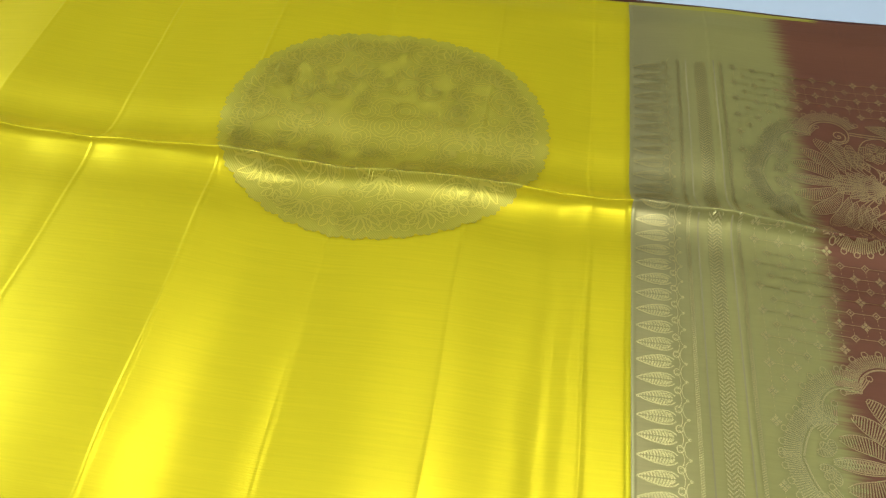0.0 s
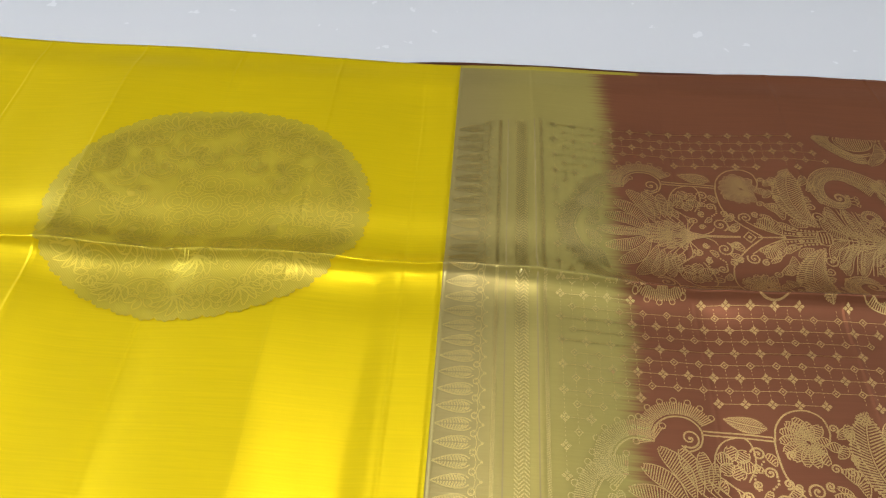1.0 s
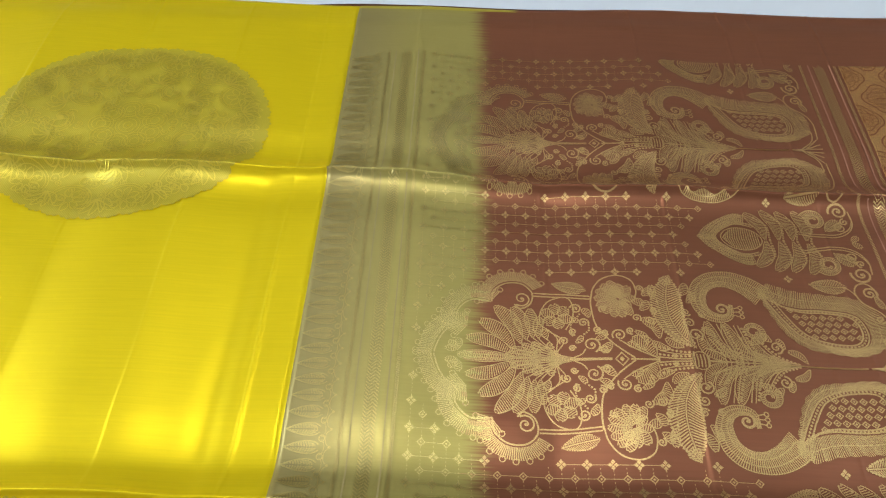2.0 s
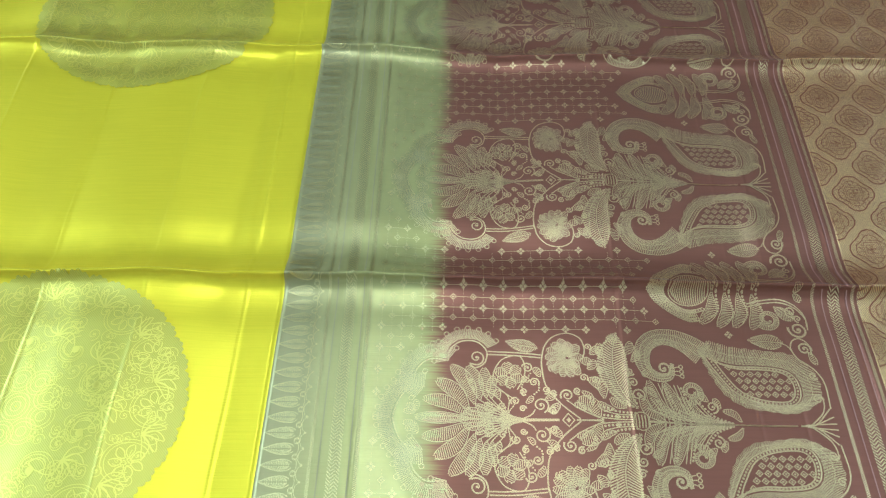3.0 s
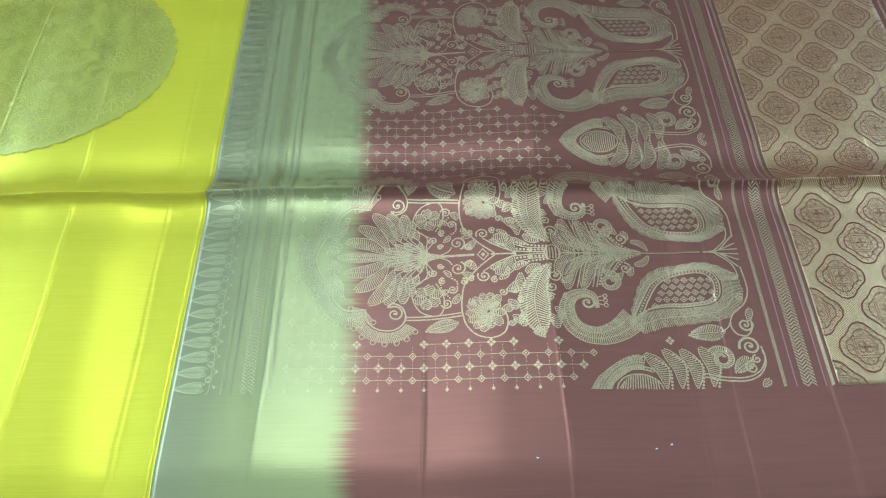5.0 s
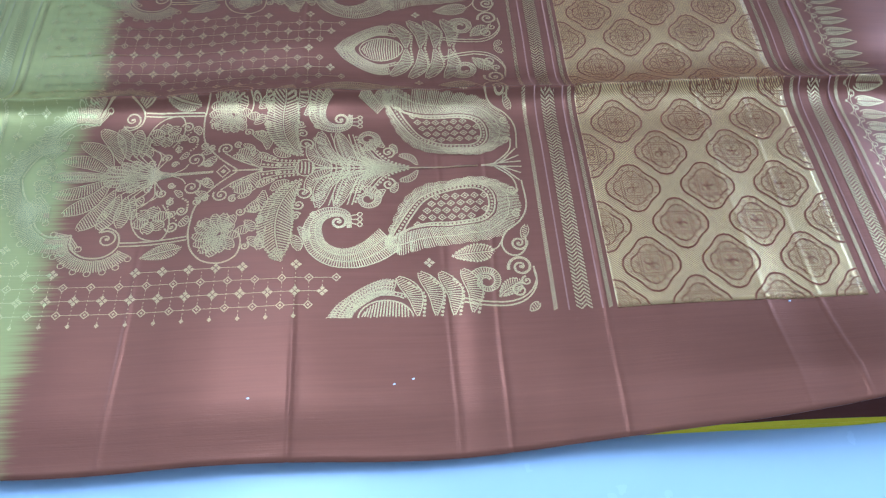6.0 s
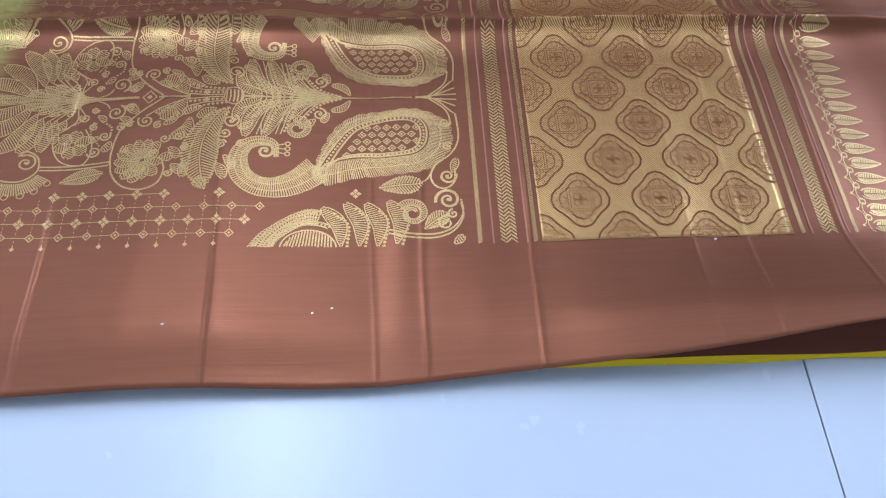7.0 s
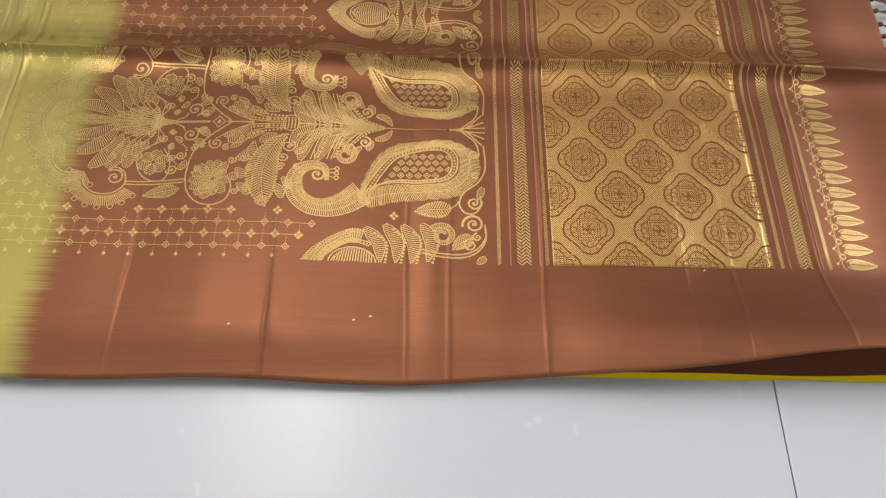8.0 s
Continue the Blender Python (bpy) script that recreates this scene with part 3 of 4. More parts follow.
    scroll.stroke([(0.2342, 0.0001), (0.2544, -0.0002)], 0.0013)
    scroll.stroke([(0.1939, -0.0009), (0.2009, -0.0043), (0.2037, -0.0084)], 0.0010)
    scroll.stroke([(0.2373, -0.0008), (0.2234, -0.0130), (0.2131, -0.0272), (0.2104, -0.0428), (0.2107, -0.0541)], 0.0012)
    scroll.stroke([(0.2545, -0.0008), (0.2384, -0.0084), (0.2277, -0.0160)], 0.0010)
    scroll.diamond(arr(*(0.2282, -0.0001)), 0.0050, 0.0058, 0.0010)
    scroll.solid(arr(*(0.2282, -0.0001)), 0.0018, 0.0020)
    scroll.dots([(0.2549, -0.0043), (0.2659, -0.0031), (0.2774, -0.0030)], 0.0011, 0.0029)
    scroll.dots([(0.2557, -0.0104), (0.2664, -0.0073), (0.2791, -0.0060)], 0.0011, 0.0029)
    scroll.stroke([(0.2530, -0.0023), (0.2657, -0.0011), (0.2772, -0.0009)], 0.0010)
    scroll.stroke([(0.2553, -0.0074), (0.2661, -0.0051), (0.2789, -0.0045)], 0.0008)
    scroll.ring(arr(*(0.2827, -0.0000)), 0.0062, 0.0072, 0.0009, 22)
    for i in range(-2, 3):
        scroll.stroke([arr(*(0.2827, -0.0000)) + arr(0.0024 * i, -0.0052), arr(*(0.2827, -0.0000)) + arr(0.0024 * i + 0.0004, 0)], 0.0011)
    # seed pods
    for base, tip, w, b in (((0.2521, -0.0025), (0.2363, -0.0171), 0.0116, 0.16), ((0.2566, -0.0176), (0.2458, -0.0341), 0.0088, 0.22), ((0.2474, -0.0120), (0.2397, -0.0235), 0.0040, 0.2)):
        scroll.ribbed(base, tip, w, b)
    # round flower in its ring
    scroll.stroke([(0.2107, -0.0513), (0.2132, -0.0616), (0.2208, -0.0706), (0.2325, -0.0735), (0.2418, -0.0688), (0.2445, -0.0594), (0.2430, -0.0524)], 0.0011)
    heart = arr(*(0.2321, -0.0527))
    for i in range(9):
        a = math.pi * (0.36 + 0.125 * i)
        d = arr(math.cos(a), math.sin(a))
        scroll.ribbed(heart + d * 0.0030, heart + d * (0.0195 - 0.0006 * abs(i - 4)), 0.0068, 0.05)
    for tip, w in (((0.2229, -0.0637), 0.0074), ((0.2309, -0.0659), 0.0080), ((0.2398, -0.0633), 0.0074), ((0.2430, -0.0524), 0.0060), ((0.2389, -0.0435), 0.0060)):
        scroll.ribbed(heart, tip, w, 0.0)
    scroll.ribbed((0.2402, -0.0498), (0.2490, -0.0484), 0.0066, 0.0)
    # drooping leaf with ribs to both sides, and small leaves at its foot
    plume.leaf([(0.2812, -0.0100), (0.2729, -0.0197), (0.2670, -0.0334), (0.2656, -0.0496), (0.2684, -0.0655), (0.2719, -0.0709)], 0.0112, 0.0020)
    plume.dots([(0.2752, -0.0134), (0.2651, -0.0251), (0.2596, -0.0412), (0.2593, -0.0579)], 0.0009, 0.0026)
    plume.leaf([(0.2711, -0.0746), (0.2682, -0.0701), (0.2644, -0.0657)], 0.0042, 0.0014)
    for c, r, a, w in (((0.2797, -0.0313), 0.0044, 2.2, 1), ((0.2824, -0.0212), 0.0056, 1.0, -1), ((0.2782, -0.0403), 0.0034, 0.4, 1), ((0.2547, -0.0414), 0.0030, 2.0, -1)):
        scroll.spiral(c, r, 1.6, a, w, 0.0011)
    # palm: ribbed fronds, beaded lines and curls on the axis
    scroll.stroke([(0.2879, -0.0003), (0.3180, -0.0000), (0.3567, -0.0000), (0.3997, -0.0000)], 0.0012)
    for a, b, c, w in (((0.3008, -0.0005), (0.2928, -0.0073), (0.2840, -0.0211), 0.0070), ((0.3129, -0.0008), (0.2998, -0.0089), (0.2916, -0.0338), 0.0104), ((0.3300, -0.0009), (0.3118, -0.0094), (0.3037, -0.0331), 0.0110), ((0.3447, -0.0012), (0.3270, -0.0064), (0.3153, -0.0215), 0.0084)):
        plume.ribbed(a, c, w, -0.17)
        for o in (0.0, 0.0030):
            plume.stroke([(a[0] + o, a[1]), (b[0] + 0.006 + o, b[1]), (c[0] + 0.0075 + o, c[1] + 0.002)], 0.0009)
        plume.dots([(a[0] + 0.007, a[1]), (b[0] + 0.012, b[1]), (c[0] + 0.0125, c[1] + 0.003)], 0.0011, 0.0028)
    for i in range(5):
        plume.stroke([(0.352 - 0.006 * i, -0.0008), (0.334 - 0.007 * i, -0.0045), (0.320 - 0.008 * i, -0.0105)], 0.0009)
    plume.coil((0.3245, -0.0262), 0.0108, 0.0052, 2.0, -1)
    plume.spiral((0.3385, -0.0141), 0.0050, 1.5, 1.6, -1, 0.0012)
    plume.ribbed((0.3585, -0.0023), (0.3460, -0.0113), 0.0050, 0.16)
    # leaves and curls that fill the gaps
    for base, tip, w, b in (((0.2083, -0.0351), (0.2039, -0.0430), 0.0052, 0.1), ((0.2113, -0.0163), (0.2194, -0.0221), 0.0050, 0.1), ((0.2418, -0.0082), (0.2331, -0.0127), 0.0048, 0.1), ((0.2632, -0.0090), (0.2512, -0.0148), 0.0058, -0.12), ((0.2727, -0.0106), (0.2609, -0.0183), 0.0056, -0.12),
                            ((0.2456, -0.0418), (0.2517, -0.0502), 0.0060, 0.1), ((0.2483, -0.0551), (0.2550, -0.0623), 0.0058, 0.1), ((0.2561, -0.0519), (0.2562, -0.0650), 0.0060, 0.0), ((0.2803, -0.0490), (0.2864, -0.0592), 0.0062, 0.1), ((0.2753, -0.0549), (0.2815, -0.0669), 0.0066, 0.1),
                            ((0.1767, -0.0168), (0.1733, -0.0247), 0.0048, 0.1), ((0.1961, -0.0364), (0.2002, -0.0314), 0.0040, 0.1), ((0.2962, -0.0204), (0.2872, -0.0270), 0.0050, 0.1), ((0.3362, -0.0185), (0.3308, -0.0259), 0.0050, -0.1), ((0.3444, -0.0128), (0.3406, -0.0213), 0.0048, 0.0)):
        scroll.ribbed(base, tip, w, b)
    for c, r, a, w in (((0.1791, -0.0117), 0.0030, 0.4, 1), ((0.2186, -0.0426), 0.0030, 2.0, 1), ((0.2422, -0.0347), 0.0034, 0.8, -1), ((0.2901, -0.0397), 0.0030, 1.0, 1), ((0.2472, -0.0616), 0.0030, 1.2, -1), ((0.2651, -0.0038), 0.0018, 0.0, 1)):
        scroll.spiral(c, r, 1.5, a, w, 0.0010)
    # the paisley: curled neck, scalloped hatched rim, beaded double outline, net of diamonds
    neck = curve([(0.3125, -0.0496), (0.3100, -0.0393), (0.3007, -0.0373), (0.2924, -0.0420), (0.2893, -0.0519), (0.2925, -0.0636), (0.3022, -0.0713), (0.3152, -0.0723), (0.3277, -0.0672), (0.3386, -0.0583)])
    t = np.linspace(0, 1, len(neck))
    half = np.interp(t, (0, 0.15, 0.4, 0.7, 1.0), (0.0014, 0.0034, 0.0062, 0.0072, 0.0105))
    side = normals(neck)
    pais.across(neck - side * half[:, None], neck + side * half[:, None], 0.0013, 0.0008)
    for q in (-1.0, -0.35, 0.3):
        pais.sweep(neck + side * (half * q)[:, None], 0.0004, 2)
    pais.spiral((0.3055, -0.0449), 0.0062, 1.5, 2.2, -1, 0.0018)
    for o in (-0.0040, 0.0, 0.0040):
        c = arr(*(0.3178, -0.0430)) + arr(0.0, o)
        pais.stroke([c - arr(0.006, o * 0.4), c], 0.0009)
        pais.ring(c + arr(0.0016, 0), 0.0015, 0.0016, 0.0009, 9)
    rim = curve([(0.3356, -0.0633), (0.3411, -0.0446), (0.3501, -0.0255), (0.3636, -0.0149), (0.3805, -0.0120), (0.3998, -0.0103), (0.4153, -0.0168), (0.4233, -0.0272), (0.4235, -0.0398), (0.4179, -0.0512), (0.4067, -0.0595), (0.3878, -0.0626), (0.3634, -0.0651), (0.3453, -0.0701), (0.3356, -0.0633)])
    tear = curve([(0.3386, -0.0593), (0.3468, -0.0433), (0.3578, -0.0272), (0.3722, -0.0194), (0.3892, -0.0163), (0.4020, -0.0175), (0.4080, -0.0261), (0.4067, -0.0391), (0.3984, -0.0462), (0.3814, -0.0485), (0.3628, -0.0486), (0.3485, -0.0522), (0.3386, -0.0593)])
    mid = arr(*(0.3832, -0.0349))

    def by_angle(line, count):
        """The closed line, at even steps between two even measures of its length."""
        q = np.concatenate([[0], np.cumsum(np.linalg.norm(np.diff(line, axis=0), axis=1))])
        u = np.linspace(0, q[-1], count)
        return np.stack([np.interp(u, q, line[:, 0]), np.interp(u, q, line[:, 1])], 1)

    count = 180
    edge, inset = by_angle(rim, count), by_angle(tear, count)
    scallop = 1 + 0.035 * np.abs(np.sin(np.linspace(0, 26 * math.pi, count)))[:, None]
    edge = mid + (edge - mid) * scallop
    pais.comb(inset + (edge - inset) * 0.10, edge, 0.00066)
    pais.sweep(inset + (edge - inset) * 0.55, 0.00035, 2)
    for q in (1.0, 0.84):
        pais.sweep(mid + (inset - mid) * q, 0.0006, 2)
    pais.dots((mid + (inset - mid) * 0.92)[::4], 0.0010, 0.0027)
    inner = mid + (inset - mid) * 0.78
    for i in range(16):
        for j in range(9):
            c = arr(0.3440 + 0.0064 * i + (0.0032 if j % 2 else 0), -0.0590 + 0.0056 * j)
            x, y = inner[:, 0] - c[0], inner[:, 1] - c[1]
            wind = np.sum(np.arcsin(np.clip((x[:-1] * y[1:] - x[1:] * y[:-1]) / (np.hypot(x[:-1], y[:-1]) * np.hypot(x[1:], y[1:]) + 1e-12), -1, 1)))
            if abs(wind) > 3:
                pais.diamond(c, 0.0030, 0.0028, 0.0011)
                pais.solid(c, 0.0010, 0.0010)
    # tendrils beside the striped border
    for a in ((0.4269, -0.0143), (0.4283, -0.0079), (0.4293, -0.0024)):
        scroll.stroke([(0.4019, 0.0003), (0.4136, -0.0014), a], 0.0011)
    scroll.stroke([(0.4106, -0.0011), (0.4213, -0.0112), (0.4238, -0.0214), (0.4195, -0.0260)], 0.0011)
    scroll.spiral((0.4204, -0.0221), 0.0040, 1.5, 0.2, -1, 0.0011)
    scroll.stroke([(0.4278, -0.0143), (0.4287, -0.0349), (0.4234, -0.0473), (0.4133, -0.0561), (0.4096, -0.0651), (0.4124, -0.0725), (0.4189, -0.0745), (0.4243, -0.0694), (0.4253, -0.0595)], 0.0012)
    scroll.spiral((0.4214, -0.0420), 0.0034, 1.4, 0.5, 1, 0.0010)
    scroll.spiral((0.4203, -0.0652), 0.0056, 1.6, 0.3, -1, 0.0014)
    scroll.ribbed((0.4232, -0.0626), (0.4267, -0.0513), 0.0050, 0.0)
    scroll.leaf([(0.3770, -0.0728), (0.3900, -0.0716), (0.4043, -0.0704)], 0.0064, 0.0017)
    scroll.stroke([(0.4022, -0.0703), (0.4067, -0.0678), (0.4096, -0.0632)], 0.0009)
    # half plume on the lower edge of the repeat
    dome = curve([(0.2997, -0.1155), (0.3054, -0.1069), (0.3142, -0.0992), (0.3247, -0.0923), (0.3344, -0.0885), (0.3408, -0.0893)], 0.0024)
    eye = arr(*(0.3350, -0.1162))
    for p in dome:
        d = eye - p
        plume.ribbed(p + d * 0.40, p, 0.0034, 0.06, 0.0022)
    for r in (0.0235, 0.0205):
        a = np.linspace(1.0, math.pi, 30)
        plume.sweep(eye + np.stack([np.cos(a) * r, np.sin(a) * r * 0.8], 1), 0.0005, 2)
    plume.dots(eye + np.stack([np.cos(np.linspace(1.0, math.pi, 12)) * 0.022, np.sin(np.linspace(1.0, math.pi, 12)) * 0.0176], 1), 0.0007, 0.0024)
    a = np.linspace(0.06, math.pi - 0.06, 24)
    e = np.stack([np.cos(a) * 0.0165, np.sin(a) * 0.0125], 1)
    plume.sweep(eye + e, 0.0005, 2)
    for x in np.arange(-0.0150, 0.0150, 0.0019):
        plume.stroke([eye + arr(x, 0), eye + arr(x * 0.9 + 0.0012, 0.0122 * math.sqrt(1 - (x / 0.0165) ** 2))], 0.0009)
    for base, tip in (((0.3544, -0.1151), (0.3423, -0.0874)), ((0.3653, -0.1150), (0.3561, -0.0839)), ((0.3762, -0.1151), (0.3689, -0.0841)), ((0.3875, -0.1142), (0.3829, -0.0828))):
        plume.ribbed(base, tip, 0.0098, -0.15)
        plume.dots([(base[0] + 0.0035, base[1]), (0.5 * (base[0] + tip[0]) + 0.0100, 0.45 * base[1] + 0.55 * tip[1]), (tip[0] + 0.0068, tip[1] - 0.004)], 0.0011, 0.0027)
    plume.coil((0.3975, -0.0926), 0.0112, 0.0050, 2.6, -1)
    plume.leaf([(0.4043, -0.1041), (0.4103, -0.0989), (0.4195, -0.0931)], 0.0052, 0.0015)
    scroll.spiral((0.4197, -0.0831), 0.0080, 1.7, 3.4, -1, 0.0016)
    scroll.spiral((0.4223, -0.0935), 0.0034, 1.4, 1.6, 1, 0.0012)
    scroll.spiral((0.4175, -0.0999), 0.0052, 1.6, 1.0, 1, 0.0012)
    for o in (0.0, 0.0026):
        scroll.stroke([(u, v + o) for u, v in ((0.3827, -0.1064), (0.3965, -0.1095), (0.4115, -0.1101), (0.4222, -0.1055), (0.4283, -0.0958), (0.4277, -0.0855))], 0.0011)
    scroll.ribbed((0.4220, -0.1150), (0.4281, -0.1093), 0.0050, 0.0)


def dotted_half(g):
    """Net of small diamonds and four-petalled flowers between the repeats."""
    H = -PERIOD / 2
    cloud = ([-0.085, -0.075, -0.059, -0.045, -0.026, 0.0], [0.152, 0.136, 0.112, 0.100, 0.088, 0.082])

    def free(u, v):
        if u < 0.0815:
            return False
        if v > -0.0845:
            if u < np.interp(v, *cloud) - 0.003:
                return True
            if v < -0.0735:
                return 0.168 < u < 0.254 or 0.268 < u < 0.284 or 0.347 < u < 0.378
            return False
        return u < 0.2955 + (v - H) * 0.85 or (v > -0.089 and 0.345 < u < 0.352)

    for r in range(13):
        v = H + 0.0096 * r
        odd = r % 2
        xs = [0.0830 + 0.01645 * i + (0.0082 if odd else 0) for i in range(20)]
        for u in xs:
            if not free(u, v):
                continue
            if odd:
                g.diamond(arr(u, v), 0.0030, 0.0031, 0.0010)
                g.solid(arr(u, v), 0.0010, 0.0010)
            else:
                for a in (-1, 1):
                    g.solid(arr(u + 0.0019 * a, v), 0.0017, 0.0015)
                    g.solid(arr(u, v + 0.0020 * a), 0.0015, 0.0017)
            if free(u + 0.0164, v):
                g.stroke([(u + 0.0030, v), (u + 0.0134, v)], 0.00042)
            for s in (0.0036, 0.0064, 0.0092, 0.0120, 0.0148):
                if free(u, v + s) and free(u, v + s + 0.004):
                    g.stroke([(u, v + s), (u, v + s + 0.0012)], 0.00042)


pens = {"palm_fan": Pen(), "scrollwork": Pen(), "paisley": Pen(), "plume_leaf": Pen()}
flower_half(*pens.values())
net_pen = Pen()
dotted_half(net_pen)
# each panel between two folds shows the repeat in its own phase, some cloth being tucked into the folds
PANELS = ((PAT_LO, FOLDS[0], AXIS0), (FOLDS[0], FOLDS[1], 0.4470), (FOLDS[1], FOLDS[2] - 0.008, 0.6790), (FOLDS[2] - 0.008, PAT_HI, 0.9005))
for lo, hi, ax in PANELS:
    axes = [a for a in (ax - PERIOD, ax, ax + PERIOD) if a + PERIOD / 2 > lo and a - PERIOD / 2 < hi]
    cut = (0.079, 0.4335, lo, hi)
    for name, pen in pens.items():
        both = [(pen, a, s) for a in axes for s in (1, -1)]
        lay(name, both, 0.00040, (M_THREAD, M_THREAD_PALE), sari, cut, "gold-woven %s pattern" % name.replace("_", " "), 0.127)
    ob = lay("diamond_net", [(net_pen, a, s) for a in axes for s in (1, -1)], 0.00035, (M_THREAD, M_THREAD_PALE), sari, cut, "gold-woven net of tiny diamonds", 0.127)
    tagged(ob, kind="stuff")

# ---- striped bands ----


def bars(pen, x0, x1, period, slope, width):
    """A column of slanting stitches."""
    n = int((PAT_HI - PAT_LO) / period)
    y = PAT_LO + period * np.arange(n)
    for yy in y:
        pen.rows([[(x0, yy), (x0, yy + width)], [(x1, yy + slope), (x1, yy + slope + width)]])


def band(x_dash, x_pink, x_zig, x_pink2, x_dash2, mats, thin=M_PINK):
    for x in (x_dash, x_dash2):
        p = Pen()
        bars(p, x - 0.0013, x + 0.0013, 0.0015, 0.0016, 0.0009)
        lay("stitched_line", ((p, None, 1),), 0.00045, mats, sari, (0, 1, PAT_LO, PAT_HI))
    for x in (x_pink, x_pink2):
        p = Pen()
        p.stroke([(x, PAT_LO), (x, PAT_HI)], 0.0010, 0, 0.004)
        lay("pink_line", ((p, None, 1),), 0.00045, (thin,), sari)
    p = Pen()
    w = (x_zig[1] - x_zig[0]) / 3
    for c in range(3):
        bars(p, x_zig[0] + c * w + 0.0001, x_zig[0] + (c + 1) * w - 0.0001, 0.0027, 0.0030 * (1 if c % 2 else -1), 0.0013)
    lay("herringbone_band", ((p, None, 1),), 0.00045, mats, sari, (0, 1, PAT_LO, PAT_HI), "gold herringbone band")


band(0.4375, 0.4455, (0.4500, 0.4600), 0.4660, 0.4710, (M_THREAD,))
band(0.6355, 0.6410, (0.6475, 0.6570), 0.6640, 0.6695, (M_THREAD,))
band(0.0385, 0.0450, (0.0515, 0.0610), 0.0670, 0.0725, (M_THREAD_PALE,), M_PINK_PALE)

# ---- gold field with rosettes ----
FX0, FX1 = 0.4750, 0.6295
sheet("gold_field", between(XS, FX0, FX1), between(YS, PAT_LO, PAT_HI), lambda x: PAT_LO + 0 * x, lambda x: PAT_HI + 0 * x, lambda x, y: cloth_z(x, y) + 0.00040, M_ZARI_FIELD, sari, 0.0002, "dense gold twill field")


def rosette(k, c):
    a = np.linspace(0, 2 * np.pi, 61)
    q = (a + math.pi / 4) % (math.pi / 2) - math.pi / 4
    r = np.maximum(0.50 * np.cos(q) + np.sqrt(0.25 - (0.50 * np.sin(q)) ** 2), 0.82) + 0.012 * np.cos(24 * a)
    e = np.stack([np.cos(a) * 0.0182, np.sin(a) * 0.0202], 1) * r[:, None]
    k.rows(np.stack([c + e * 0.95, c + e * 1.02], 1))
    k.rows(np.stack([c + e * 0.70, c + e * 0.735], 1))
    for i in range(0, 60, 3):
        k.stroke([c + e[i] * 0.78, c + e[i] * 0.90], 0.00050)
    for s in (0.0078, 0.0062):
        q = arr((-1, -1), (1, -1), (1, 1), (-1, 1), (-1, -1)) * (s, s * 1.1)
        for i in range(4):
            k.stroke([c + q[i], c + q[i + 1]], 0.00048)
    for i in range(4):
        b = i * math.pi / 2
        d = arr(math.cos(b), math.sin(b))
        k.ring(c + d * (0.0108, 0.0120), 0.0022, 0.0024, 0.00048, 12)
        k.ring(c + arr(math.cos(b + 0.785), math.sin(b + 0.785)) * 0.0036, 0.0019, 0.0021, 0.00048, 10)
        k.stroke([c + d * 0.0008, c + d * 0.0055], 0.0004)
        o = arr(-d[1], d[0])
        for s in (-1, 1):
            k.stroke([c + d * 0.0086 + o * s * 0.006, c + d * 0.0115 + o * s * 0.0058, c + d * 0.0125 + o * s * 0.0035], 0.00048)
    k.disc(c, 0.0010, n=6)


for i in range(-1, 7):
    for j in range(0, 17):
        c = arr(0.5015 + 0.0253 * i, AXIS0 + 0.0345 + 0.0605 * (j - 3) - (0.0300 if i % 2 else 0))
        if FX0 - 0.015 < c[0] < FX1 + 0.015 and PAT_LO - 0.018 < c[1] < PAT_HI + 0.018:
            p = Pen()
            rosette(p, c)
            lay("rosette", ((p, None, 1),), 0.00080, (M_LINE,), sari, (FX0, FX1, PAT_LO, PAT_HI))

# ---- rows of pointed leaves ----


def leaf_row(base, way, mats):
    n = int((PAT_HI - PAT_LO) / 0.01225)
    scroll = Pen()
    for i in range(n):
        y = PAT_LO + 0.0062 + 0.01225 * i
        p = Pen()
        p.flame((base, y), (base + way * 0.0225, y), 0.0112)
        lay("border_leaf", ((p, None, 1),), 0.00045, mats, sari, (0, 1, PAT_LO, PAT_HI))
        scroll.ring(arr(base - way * 0.0016, y + 0.0061), 0.0019, 0.0022, 0.0008, 12)
        a = np.linspace(-math.pi / 2, math.pi / 2, 10)
        scroll.sweep(arr(base - way * 0.0030, y) + np.stack([way * -np.cos(a) * 0.0026 + way * 0.002, np.sin(a) * 0.0052], 1), 0.00026, 2)
        scroll.sweep(arr(base - way * 0.0062, y + 0.0061) + np.stack([way * np.cos(a) * 0.0022, np.sin(a) * 0.0050], 1), 0.00026, 2)
        scroll.disc(arr(base - way * 0.0070, y), 0.0011, n=7)
    tagged(lay("leaf_scroll", ((scroll, None, 1),), 0.00045, mats, sari, (0, 1, PAT_LO, PAT_HI)), kind="stuff")


leaf_row(0.6830, 1, (M_THREAD,))
leaf_row(0.0255, -1, (M_THREAD_PALE,))

# ---- round medallions on the yellow cloth ----


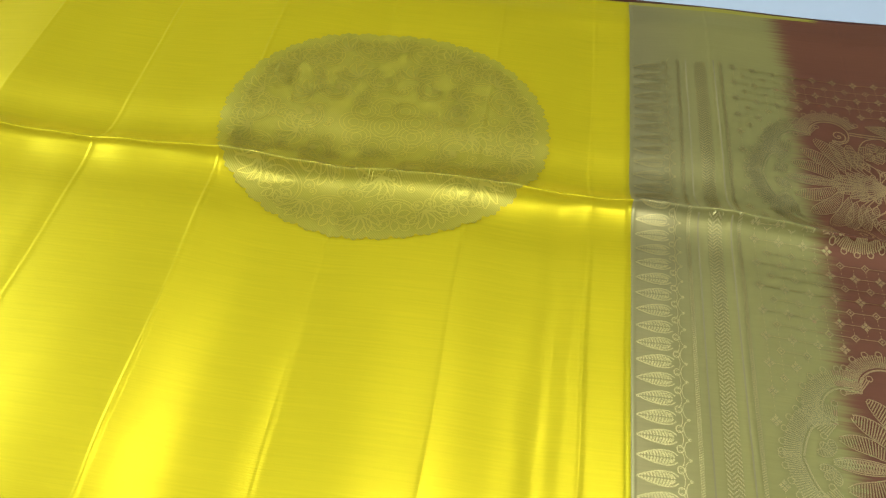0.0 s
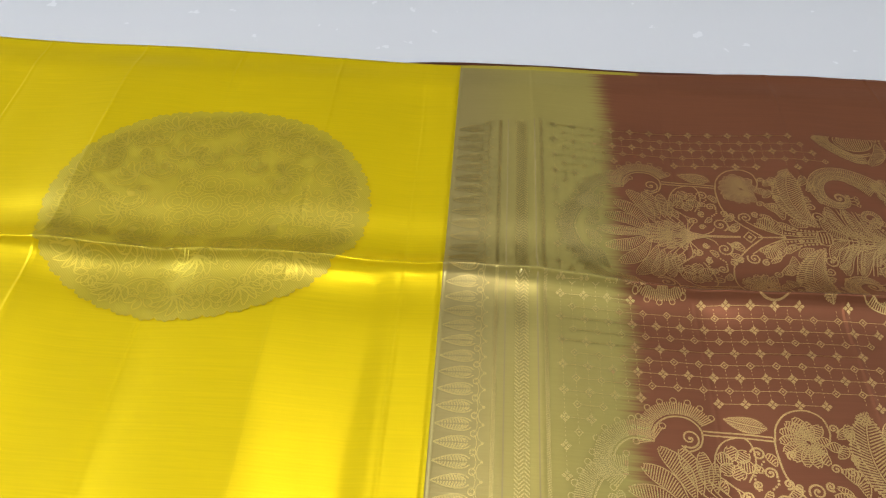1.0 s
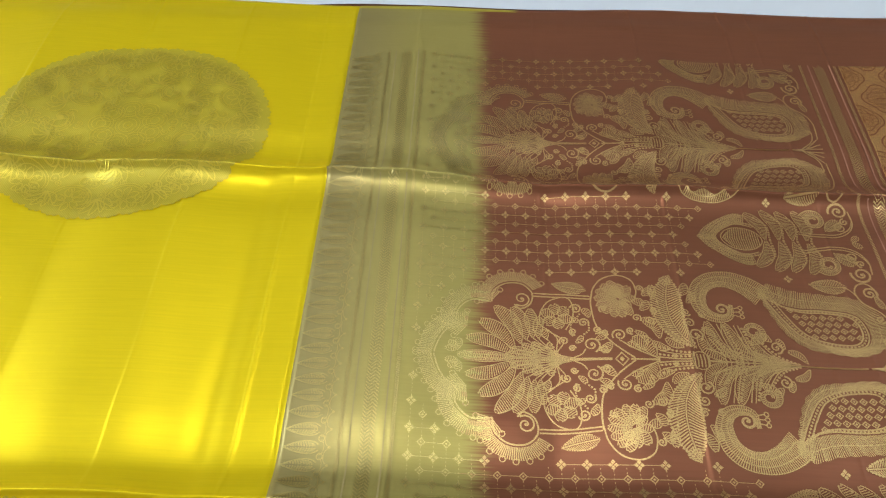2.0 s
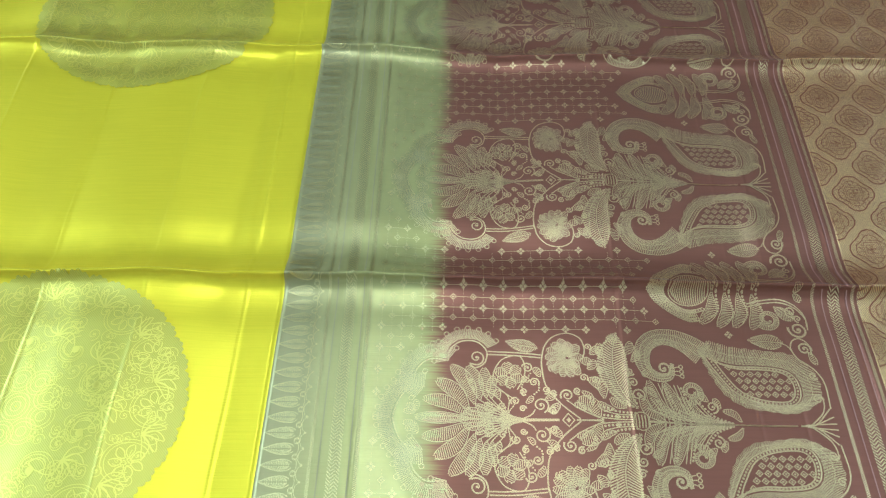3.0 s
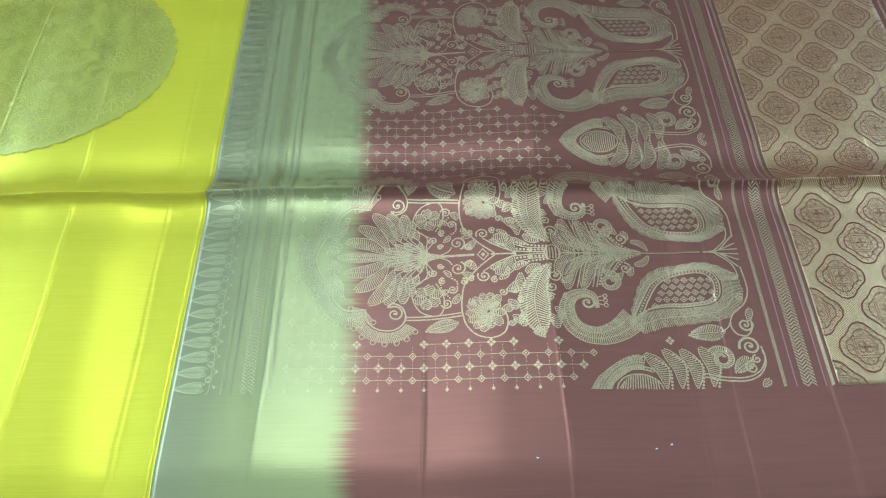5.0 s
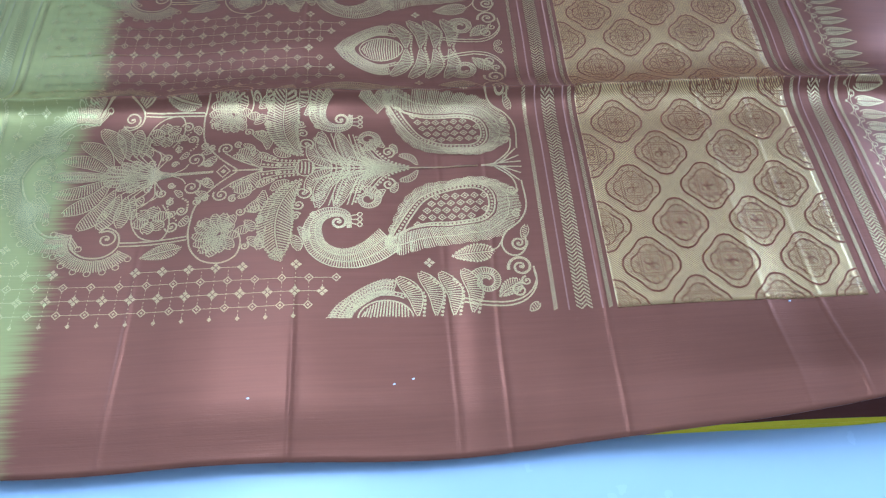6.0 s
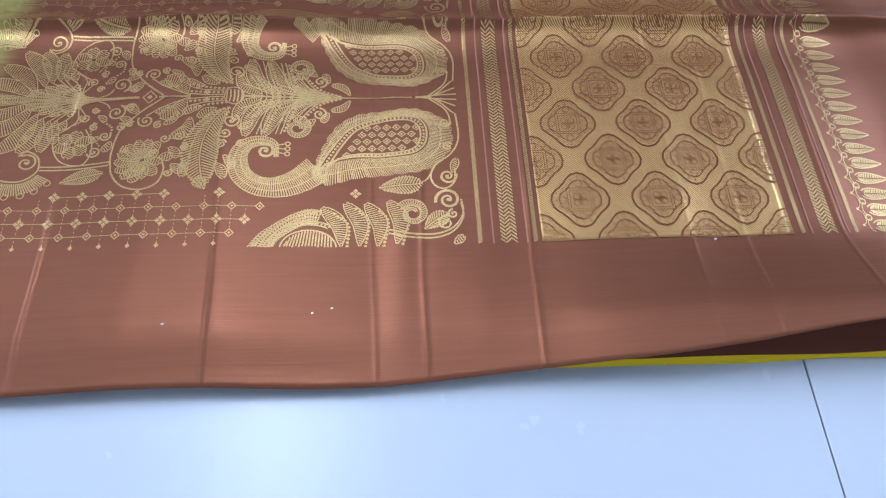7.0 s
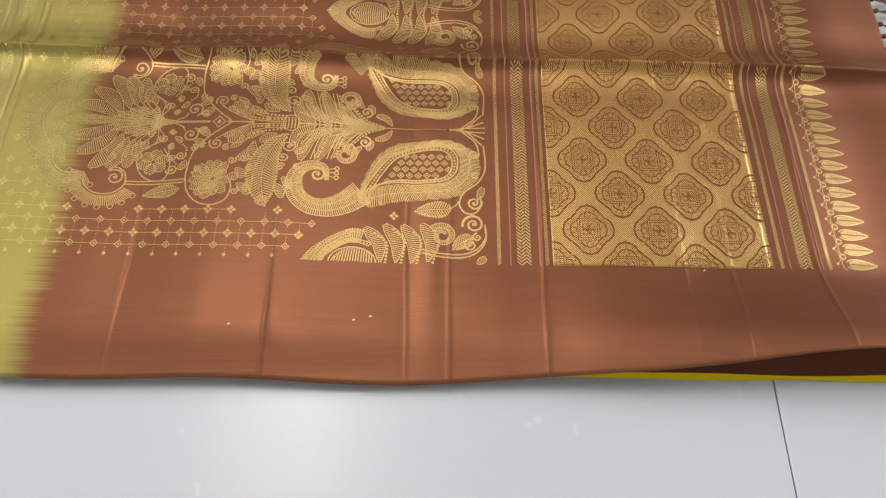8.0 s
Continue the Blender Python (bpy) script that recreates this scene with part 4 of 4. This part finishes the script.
def medallion(cx, cy, rx, ry, seed):
    rng = np.random.default_rng(seed)
    c, R = arr(cx, cy), arr(rx, ry)
    g, k = Pen(), Pen()
    a = np.linspace(0, 2 * np.pi, 817)
    e = np.stack([np.cos(a), np.sin(a)], 1)
    edge = 0.966 + 0.020 * np.abs(np.sin(23 * a)) + 0.014 * np.abs(np.sin(69 * a))
    radii = np.concatenate([np.linspace(0.005, 0.97, 96), (0.985, 1.0)])
    g.rows(np.stack([c + e * R * s * (1 + (edge - 1) * s**6)[:, None] for s in radii], 1))
    for i in range(14):
        b = i * math.pi / 7
        mm = c + arr(math.cos(b), math.sin(b)) * R * 0.82
        for q in (0.0185, 0.0160):
            w = np.linspace(b + 0.9, b + 5.4, 34)
            k.sweep(mm + np.stack([np.cos(w), np.sin(w) * 0.9], 1) * q, 0.00030, 2)
        for j in range(7):
            t = j * 2 * math.pi / 7 + b
            k.petal(mm + 0.003 * arr(math.cos(t), math.sin(t)), mm + 0.0130 * arr(math.cos(t), math.sin(t)), 0.0058, 0.1, fill=False)
        mm = c + arr(math.cos(b + 0.22), math.sin(b + 0.22)) * R * 0.80
        for j in range(5):
            t = b + 0.22 + (j - 2) * 0.55
            k.petal(mm, mm + 0.018 * arr(math.cos(t), math.sin(t)), 0.0052, 0.15, fill=False)
    for i in range(9):
        b = i * 2 * math.pi / 9 + 0.3
        mm = c + arr(math.cos(b), math.sin(b)) * R * 0.47
        for q in (0.0200, 0.0170, 0.0120):
            k.spiral(mm, q, 0.95, b + 0.5, 1, 0.0006)
        k.petal(mm - 0.006 * arr(math.cos(b), math.sin(b)), mm + 0.010 * arr(math.cos(b + 1), math.sin(b + 1)), 0.009, 0.2, fill=False)
        q = c + arr(math.cos(b + 0.35), math.sin(b + 0.35)) * R * 0.52
        for j in range(6):
            t = b + (j - 2.5) * 0.6
            k.petal(q, q + 0.017 * arr(math.cos(t), math.sin(t)), 0.0055, 0.2, fill=False)
        for q in (0.0110, 0.0080, 0.0040):
            k.ring(c + arr(math.cos(b), math.sin(b)) * R * 0.19, q, q * 0.95, 0.0006, 20)
    for q in (0.0110, 0.0080, 0.0040):
        k.ring(c, q, q, 0.0006, 20)
    for _ in range(300):
        t, s = rng.uniform(0, 2 * math.pi), math.sqrt(rng.uniform(0.05, 0.84))
        k.spiral(c + arr(math.cos(t), math.sin(t)) * R * s, rng.uniform(0.003, 0.0068), 1.5, rng.uniform(0, 6), 1, 0.0005)
    ob = lay("medallion", ((g, None, 1),), 0.00060, (M_ZARI_YELLOW,), sari, None, "round gold-woven medallion with scalloped rim")
    lay("medallion_relief", ((k, None, 1),), 0.00095, (M_LINE_YELLOW,), ob)


medallion(-0.1865, 0.9040, 0.1275, 0.1120, 3)
medallion(-0.1890, 0.4495, 0.1310, 0.1190, 5)

# ---- knotted fringe at the end of the cloth ----


def tassel_mesh():
    bm = bmesh.new()
    bmesh.ops.create_uvsphere(bm, u_segments=10, v_segments=8, radius=0.0022, matrix=Matrix.Translation((0.006, 0, 0)) @ Matrix.Diagonal((1.3, 1, 1, 1)))
    bmesh.ops.create_cone(bm, segments=8, radius1=0.0006, radius2=0.0012, depth=0.006, matrix=Matrix.Translation((0.003, 0, 0)) @ pose(0, 0, 0, 0, 90, 0))
    for i in range(9):
        a = i * 2.4
        d = Vector((1.0, 0.16 * math.cos(a) * (0.4 + i / 9), 0.05 * math.sin(a))).normalized()
        m = Matrix.Translation(Vector((0.008, 0, 0)) + d * 0.011) @ d.to_track_quat("Z", "Y").to_matrix().to_4x4()
        bmesh.ops.create_cone(bm, segments=5, radius1=0.0005, radius2=0.0003, depth=0.022, cap_ends=True, matrix=m)
    me = bpy.data.meshes.new("tassel")
    bm.to_mesh(me)
    bm.free()
    me.materials.append(M_FRINGE)
    return me


fringe = tassel_mesh()
for i in range(70):
    y = 0.100 + 0.0141 * i
    ob = new("tassel", fringe)
    ob.matrix_world = pose(RIGHT - 0.002, y, float(cloth_z(RIGHT, y)) - 0.0008, 0, 14, RNG.uniform(-9, 9))
    ob.parent = sari

# ---- lint on the cloth ----
M_LINT = plain("white_lint", (0.75, 0.72, 0.66), 0.8)
M_SPECK = plain("rust_speck", (0.35, 0.10, 0.03), 0.7)
for x, y, mat, what in ((0.339, 0.053, M_LINT, "white"), (0.350, 0.056, M_LINT, "white"), (0.258, 0.047, M_LINT, "white"), (0.580, 0.0945, M_LINT, "white"), (0.1500, 0.985, M_SPECK, "rust-coloured")):
    bm = bmesh.new()
    bmesh.ops.create_icosphere(bm, subdivisions=1, radius=0.0007)
    for v in bm.verts:
        v.co *= 1 + 0.35 * noise.noise(v.co * 3000 + Vector((x * 90, y * 90, 0)))
    ob = finish("lint_speck", bm, mat)
    ob.matrix_world = pose(x, y, float(cloth_z(x, y)) + 0.0003, 0, 0, 40 * x) @ Matrix.Diagonal((1.5, 0.8, 0.6, 1))
    tagged(ob, "tiny %s lint speck lying on the silk" % what, "lint", "lint on the sari")
